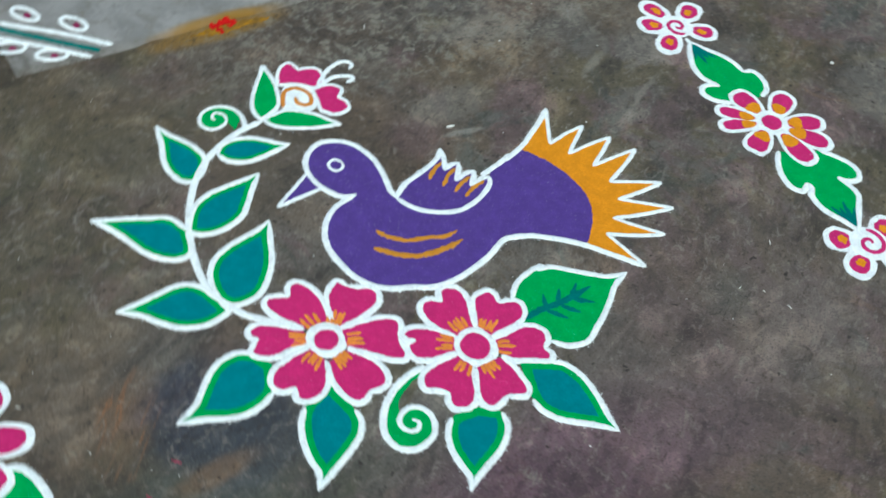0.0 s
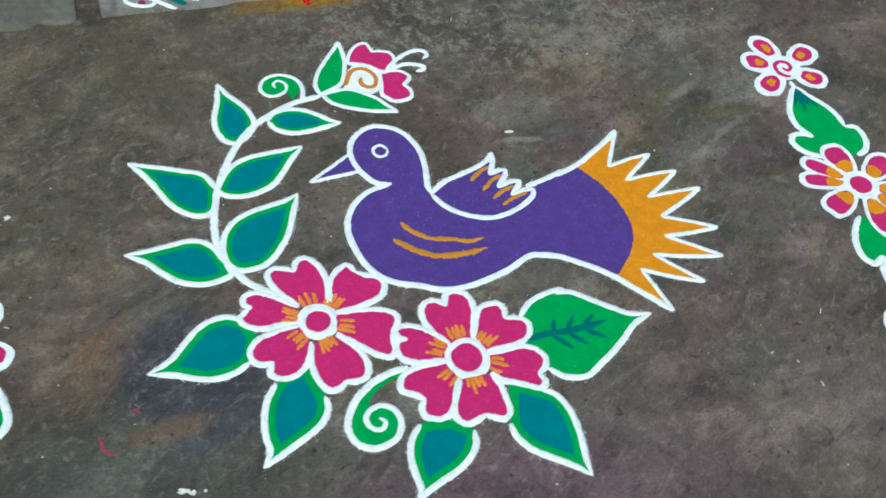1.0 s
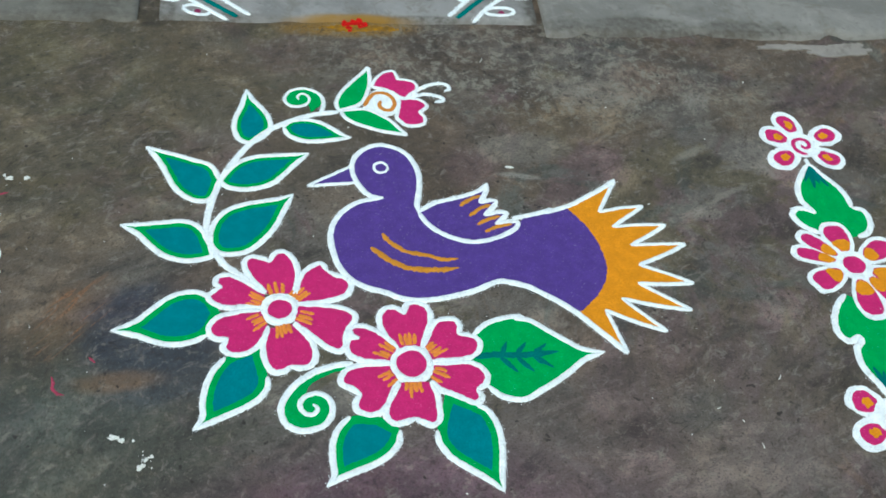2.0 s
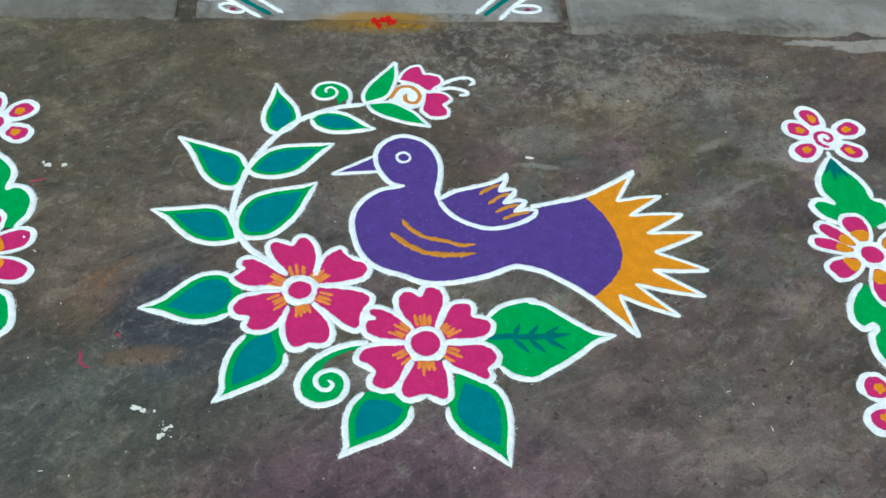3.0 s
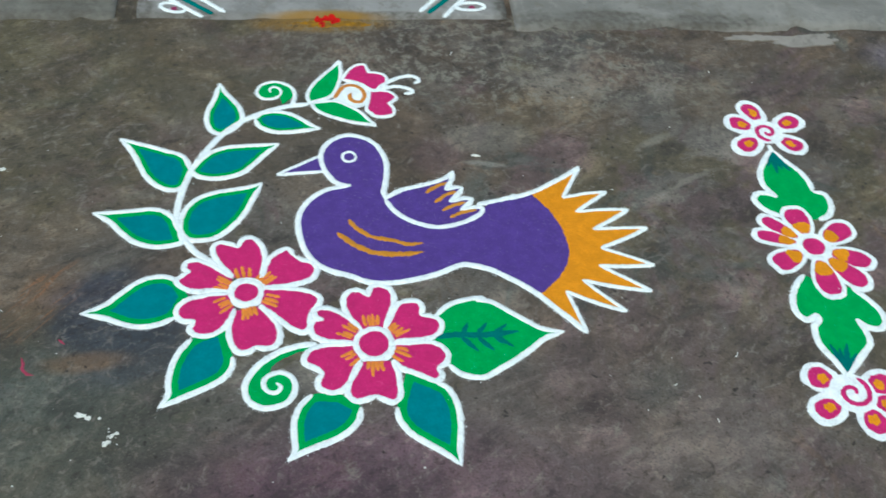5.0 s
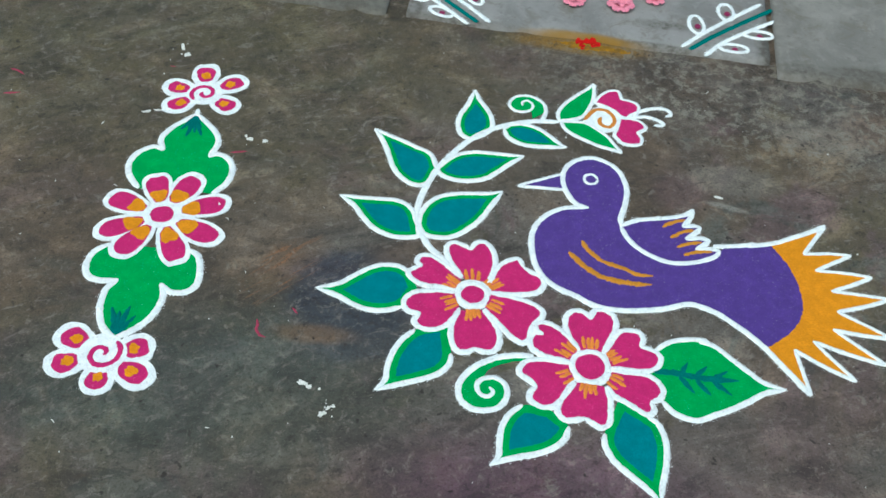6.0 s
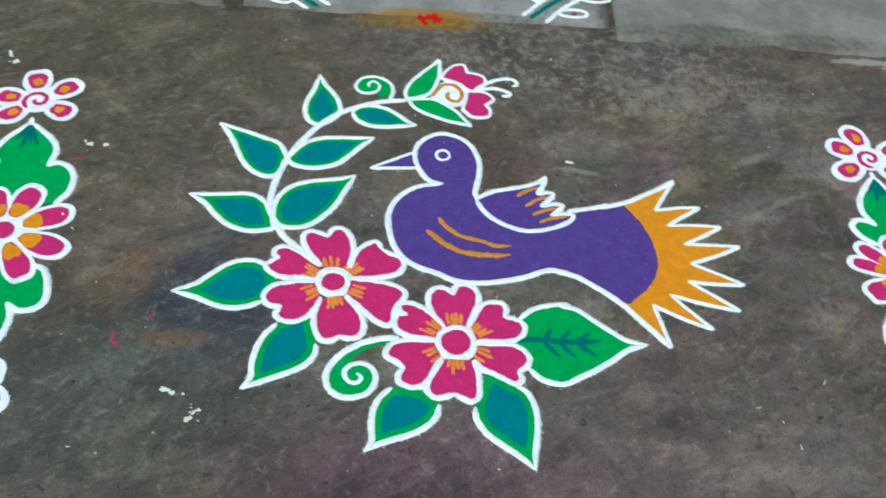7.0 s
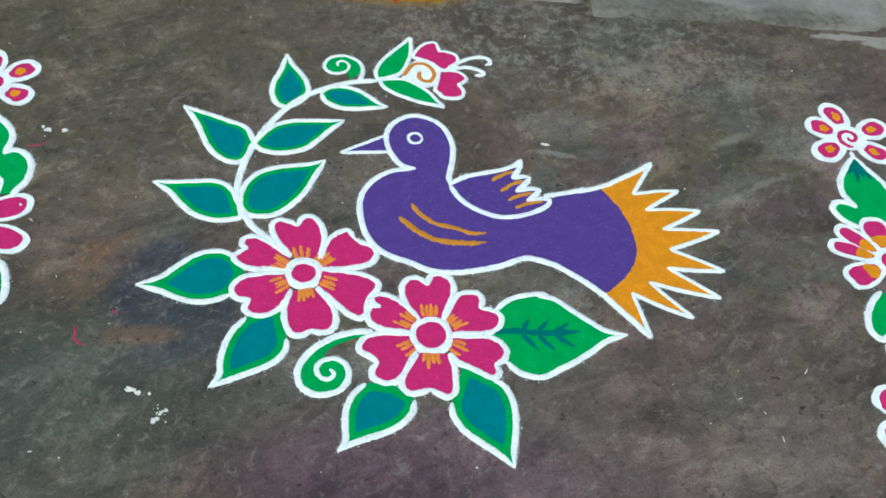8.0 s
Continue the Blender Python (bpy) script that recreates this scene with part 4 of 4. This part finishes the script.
# garland beyond the tail
build_lobed_leaf([(0.8161, 0.0353), (0.7972, 0.0106), (0.7807, -0.0181), (0.7779, -0.0475), (0.7912, -0.0764)], [(0.7912, -0.0764), (0.7790, -0.0673), (0.7622, -0.0661), (0.7529, -0.0793), (0.7621, -0.1009), (0.7862, -0.1187)],
                 [(0.8161, 0.0353), (0.8308, 0.0107), (0.8508, -0.0223), (0.8562, -0.0484), (0.8551, -0.0644)], [(0.8551, -0.0644), (0.8723, -0.0703), (0.8751, -0.0969), (0.8618, -0.1188), (0.8441, -0.1257)], (0.8171, -0.1270))
build_lobed_leaf([(0.7855, -0.4234), (0.7773, -0.4012), (0.7635, -0.3661), (0.7664, -0.3370), (0.7780, -0.3234), (0.7762, -0.3133)], [(0.7762, -0.3133), (0.7603, -0.3235), (0.7493, -0.3107), (0.7503, -0.2854), (0.7646, -0.2580), (0.7820, -0.2393)],
                 [(0.7855, -0.4234), (0.8022, -0.4066), (0.8251, -0.3836), (0.8382, -0.3697), (0.8396, -0.3518), (0.8331, -0.3262)], [(0.8331, -0.3262), (0.8431, -0.3390), (0.8600, -0.3448), (0.8733, -0.3364), (0.8760, -0.3172), (0.8632, -0.2892), (0.8469, -0.2671)], (0.8142, -0.2589))
build_small_flower((0.8218, 0.0787), [(0.8027, 0.1571), (0.8903, 0.1143), (0.8744, 0.0320), (0.7572, 0.0330), (0.7586, 0.1110)], 0.0215, 180)
build_middle_flower((0.8160, -0.1838), [(0.8056, -0.0960), (0.8902, -0.1408), (0.9011, -0.2237), (0.8749, -0.2709), (0.8158, -0.2872), (0.7387, -0.2220), (0.7271, -0.1514), (0.7474, -0.1169)])
build_small_flower((0.7824, -0.4523), [(0.7255, -0.4114), (0.8494, -0.4336), (0.8479, -0.4857), (0.8059, -0.5235), (0.7163, -0.4873)], 0.0265, -30)
# garland beyond the vine
build_lobed_leaf([(-0.5396, 0.0603), (-0.5529, 0.0423), (-0.5712, 0.0146), (-0.5770, -0.0101), (-0.5651, -0.0348)], [(-0.5651, -0.0348), (-0.5814, -0.0290), (-0.6018, -0.0469), (-0.6079, -0.0706), (-0.6000, -0.0966), (-0.5762, -0.1242)],
                 [(-0.5396, 0.0603), (-0.5186, 0.0434), (-0.4962, 0.0212), (-0.4865, -0.0002), (-0.4913, -0.0356)], [(-0.4913, -0.0356), (-0.4812, -0.0268), (-0.4622, -0.0325), (-0.4479, -0.0548), (-0.4484, -0.0878), (-0.4632, -0.1148)], (-0.5217, -0.1132))
build_lobed_leaf([(-0.5137, -0.4084), (-0.5294, -0.3988), (-0.5456, -0.3756), (-0.5532, -0.3465), (-0.5530, -0.3243), (-0.5434, -0.3075)], [(-0.5434, -0.3075), (-0.5608, -0.3122), (-0.5841, -0.3103), (-0.5970, -0.2916), (-0.5956, -0.2631), (-0.5787, -0.2430)],
                 [(-0.5137, -0.4084), (-0.4973, -0.3953), (-0.4793, -0.3695), (-0.4721, -0.3399), (-0.4744, -0.3182), (-0.4820, -0.3043)], [(-0.4820, -0.3043), (-0.4662, -0.3157), (-0.4461, -0.3141), (-0.4335, -0.2991), (-0.4361, -0.2698), (-0.4467, -0.2437), (-0.4643, -0.2327)], (-0.5261, -0.2400))
build_small_flower((-0.5424, 0.1141), [(-0.5599, 0.1893), (-0.4853, 0.1649), (-0.4803, 0.0826), (-0.5943, 0.0622), (-0.6130, 0.1234)], 0.0235, 148)
build_middle_flower((-0.5233, -0.1720), [(-0.5597, -0.0883), (-0.4944, -0.0771), (-0.4315, -0.1259), (-0.4220, -0.2098), (-0.4693, -0.2659), (-0.5643, -0.2662), (-0.6078, -0.2284), (-0.6169, -0.1491)])
build_small_flower((-0.5204, -0.4375), [(-0.5880, -0.4080), (-0.4566, -0.4129), (-0.4432, -0.4720), (-0.5084, -0.4992), (-0.5848, -0.4703)], 0.0265, -30)


# ---- threshold slab: drawn bands, flowers, turmeric ----
def slab_z(x, y):
    return MID_TOP + 0.0006


def build_band(lines, stripe, loops):
    band = thing("powder_band", "diagonal teal stripe between white lines with curled buds", "border drawing", "drawn bands")
    line_part(band, lines, 0.0080, name="outline", base=slab_z)
    line_part(band, [stripe], 0.0100, H_MARK, "teal_stripe", DARK_TEAL, base=slab_z, spill=False, thin_a=0.8, thin_b=0.8)
    for c, rx, ry, turn in loops:
        loop = line_part(band, [closed(blob(c, rx, ry, turn))], 0.0070, name="bud_loop", base=slab_z)
        fill_part(loop, "bud_dot", blob(vec(c) + Vector((0.002, -0.006)), 0.0055, 0.0065), MAROON, H_PETAL, base=slab_z)


build_band([[(0.2578, 0.4095), (0.3049, 0.4670), (0.3556, 0.5222), (0.4091, 0.5767)], [(0.2996, 0.3911), (0.3333, 0.4370), (0.3734, 0.4754), (0.4309, 0.5251)]], [(0.2731, 0.4045), (0.3103, 0.4470), (0.3464, 0.4828), (0.4292, 0.5628)],
           [((0.2860, 0.4843), 0.0135, 0.0280, 8), ((0.3422, 0.5365), 0.0145, 0.0260, 5), ((0.3999, 0.4759), 0.0270, 0.0115, 4), ((0.3529, 0.4250), 0.0270, 0.0115, 2)])
build_band([[(-0.0923, 0.4076), (-0.1556, 0.4646), (-0.2355, 0.5243)], [(-0.1318, 0.3931), (-0.1898, 0.4444), (-0.2604, 0.5013)]], [(-0.1152, 0.4031), (-0.1768, 0.4562), (-0.2532, 0.5246)],
           [((-0.1926, 0.5314), 0.012, 0.024, 35), ((-0.1303, 0.4790), 0.012, 0.024, 35), ((-0.2373, 0.4623), 0.024, 0.012, -20), ((-0.1848, 0.4221), 0.024, 0.012, -20)])


def build_blossom(centre, size, turn):
    """A fresh pink flower head lying on the slab: ruffled petals round a tight middle."""
    head = thing("pink_blossom", "small ruffled fresh pink flower head", "flower", "loose blossoms")
    c = vec(centre)
    for layer, count in ((0, 7), (1, 5)):
        for i in range(count):
            a = radians(turn + layer * 20) + 2 * math.pi * i / count
            d, s = Vector((math.cos(a), math.sin(a))), Vector((-math.sin(a), math.cos(a)))
            reach = size * (1 - 0.38 * layer)
            bm = bmesh.new()
            rows = []
            for j in range(6):
                k = j / 5
                half = reach * 0.42 * math.sin(math.pi * min(1, 0.12 + 0.75 * k)) ** 0.7
                row = []
                for m in range(7):
                    u = m / 3 - 1
                    q = c + d * reach * (k - 0.08 * u * u * k) + s * half * u
                    z = slab_z(q.x, q.y) + 0.002 + 0.004 * layer + size * (0.35 * math.sin(k * 2.2) - 0.12 * k) + size * 0.07 * k * math.sin(u * 7 + i)
                    row.append(bm.verts.new((q.x, q.y, max(z, slab_z(q.x, q.y) + 0.001))))
                rows.append(row)
            for r0, r1 in zip(rows, rows[1:]):
                for m in range(6):
                    bm.faces.new((r0[m], r0[m + 1], r1[m + 1], r1[m])[::-1])
            link("petal", bm, PETAL_PINK, head)
    fill_part(head, "middle", blob(centre, size * 0.25, size * 0.25), PETAL_PINK, size * 0.3, base=slab_z)


build_blossom((0.0551, 0.5060), 0.023, 10)
build_blossom((0.1428, 0.5110), 0.027, 40)
build_blossom((0.2062, 0.5430), 0.021, 75)


def build_offering():
    c = (0.0899, 0.3897)
    smear = thing("turmeric_smear", "smear of yellow turmeric powder along the slab edge", "powder smear")
    fill_part(smear, "powder_bed", blob(vec(c) + Vector((0.012, -0.006)), 0.066, 0.0075, -1, 90, 0.7), TURMERIC, 0.0007, ragged=0.005, grid=0.005, base=surface_z)
    red = thing("kumkum_dab", "small heap of bright red powder on turmeric", "powder heap")
    bm = bmesh.new()
    for dx, dy, r, h in ((-0.017, 0.003, 0.0075, 0.0022), (-0.012, -0.007, 0.0055, 0.0020), (-0.003, 0.006, 0.0060, 0.0022), (0.008, 0.007, 0.0070, 0.0024), (0.017, 0.002, 0.0065, 0.0022), (0.009, -0.004, 0.0045, 0.0018), (-0.010, -0.014, 0.0035, 0.0014)):
        fill(bm, blob(vec(c) + Vector((dx, dy)), r, r * 0.8, 0, 24, 0.5), h, 0.0012, 0.003, surface_z)
    link("heap", bm, KUMKUM, red)


build_offering()


# ---- loose bits on the ground ----
def scatter(name, spots, material, label, category):
    """Small flat chips with uneven outlines, many pieces in one mesh."""
    bm = bmesh.new()
    for x, y, r, base in spots:
        k, a0 = random.randint(5, 8), random.random() * 6.3
        longer, lean = random.uniform(0.7, 1.7), random.random() * 6.3
        z = base(x, y)
        top = bm.verts.new((x, y, z + r * 0.5))
        rim = []
        for i in range(k):
            a = a0 + 6.283 * i / k
            rr = r * random.uniform(0.45, 1.3) * (longer if abs(math.cos(a - lean)) > 0.7 else 1.0)
            rim.append(bm.verts.new((x + rr * math.cos(a), y + rr * math.sin(a), z - 0.0002)))
        for i in range(k):
            bm.faces.new((rim[i], rim[(i + 1) % k], top))
    return tagged(link(name, bm, material), label, category, kind="stuff")


def spilled():
    out = []
    for q, side, half, base in GRAINS:
        for _ in range(3):
            if random.random() < 0.7:
                s = random.choice((-1, 1)) if half else 1
                v = q + side * s * (half + abs(random.gauss(0, 0.0017)) - 0.0008) + Vector((-side.y, side.x)) * random.uniform(-0.002, 0.002)
                out.append((v.x, v.y, random.uniform(0.0004, 0.0011), base))
    return out


scatter("powder_grains", spilled(), WHITE, "fine white powder grains spilled beside the lines", "powder")

def build_flakes(spots):
    """Scraps of dried white powder paste, each a low crust with a ragged outline, many pieces in one mesh."""
    bm = bmesh.new()
    for i, (x, y, long, wide, turn) in enumerate(spots):
        fill(bm, blob((x, y), long, wide, turn, 26, 0.75, i * 2.7), 0.0016, 0.0008, 0.002)
    return tagged(link("white_flakes", bm, CHIP), "scraps of dried white powder stuck to the ground", "flakes", kind="stuff")


build_flakes([(-0.246, -0.437, 0.0085, 0.0032, -8), (-0.236, -0.441, 0.0036, 0.0030, 0), (-0.222, -0.442, 0.0022, 0.0014, 40), (-0.2105, -0.4800, 0.0050, 0.0034, 40), (-0.2040, -0.4690, 0.0040, 0.0022, 60), (-0.1985, -0.4655, 0.0030, 0.0018, 20),
              (-0.616, 0.231, 0.0030, 0.0095, 25), (-0.603, 0.211, 0.0048, 0.0056, 10), (-0.622, 0.050, 0.0080, 0.0020, 20), (-0.604, 0.057, 0.0070, 0.0015, 5), (-0.438, 0.019, 0.0048, 0.0036, 0), (-0.414, 0.019, 0.0038, 0.0032, 30), (-0.447, 0.024, 0.0026, 0.0020, 0),
              (0.318, 0.034, 0.0060, 0.0018, -6), (1.024, -0.114, 0.0030, 0.0026, 0)])

flecks = []
for x, y, n, spread, size in ((-0.205, -0.472, 14, 0.0048, 0.0019), (-0.430, 0.020, 5, 0.012, 0.0020), (-0.612, 0.215, 5, 0.010, 0.0024)):
    for _ in range(n):
        flecks.append((random.gauss(x, spread), random.gauss(y, spread * 1.3), random.uniform(0.4, 1.0) * size, ground_z))
for _ in range(130):
    flecks.append((random.uniform(-1.0, 1.2), random.uniform(-0.8, 0.36), random.choice((0.0007, 0.0010, 0.0014, 0.0018)) * random.uniform(0.7, 1.1), ground_z))
scatter("lime_chips", flecks, CHIP, "white chips of dried powder on the ground", "chips")

for run in ([(-0.333, -0.341), (-0.330, -0.350), (-0.329, -0.360), (-0.322, -0.368), (-0.313, -0.371)], [(-0.290, -0.312), (-0.280, -0.322)], [(-0.462, -0.018), (-0.436, -0.010)], [(-0.880, 0.112), (-0.866, 0.110), (-0.852, 0.102)], [(-0.866, 0.048), (-0.840, 0.056)], [(-0.622, 0.176), (-0.612, 0.175)]):
    streak = thing("pink_streak", "faint streak of spilled pink powder", "powder streak", "pink streaks")
    line_part(streak, [run], 0.0042, 0.0006, "powder_line", PINK_DUST, spill=False, thin_a=0.1, thin_b=0.1, rough=0.5)

grit = [(random.gauss(0.34, 0.17), random.gauss(0.29, 0.06), random.uniform(0.0010, 0.0034), ground_z) for _ in range(900)]
grit += [(random.uniform(-1.2, 1.4), random.uniform(-0.9, 0.4), random.uniform(0.0005, 0.0016), ground_z) for _ in range(900)]
scatter("grit", [g for g in grit if g[1] < 0.365], GROUND, "small grains of grit on worn concrete", "grit")


def build_straw():
    """Tiny pale slivers of straw blown onto the ground, many pieces in one mesh."""
    bm = bmesh.new()
    for _ in range(16):
        q = Vector((random.uniform(-0.9, 1.15), random.uniform(-0.65, 0.33)))
        a, long = random.random() * 3.14, random.uniform(0.004, 0.011)
        d = Vector((math.cos(a), math.sin(a))) * long
        stroke(bm, smooth([q, q + d * 0.5 + Vector((d.y, -d.x)) * 0.08, q + d]), 0.0013, 0.0009, 0.4, 0.2, spill=False)
    return tagged(link("straw_bits", bm, CHIP), "tiny pale slivers of straw on the ground", "straw", kind="stuff")


build_straw()
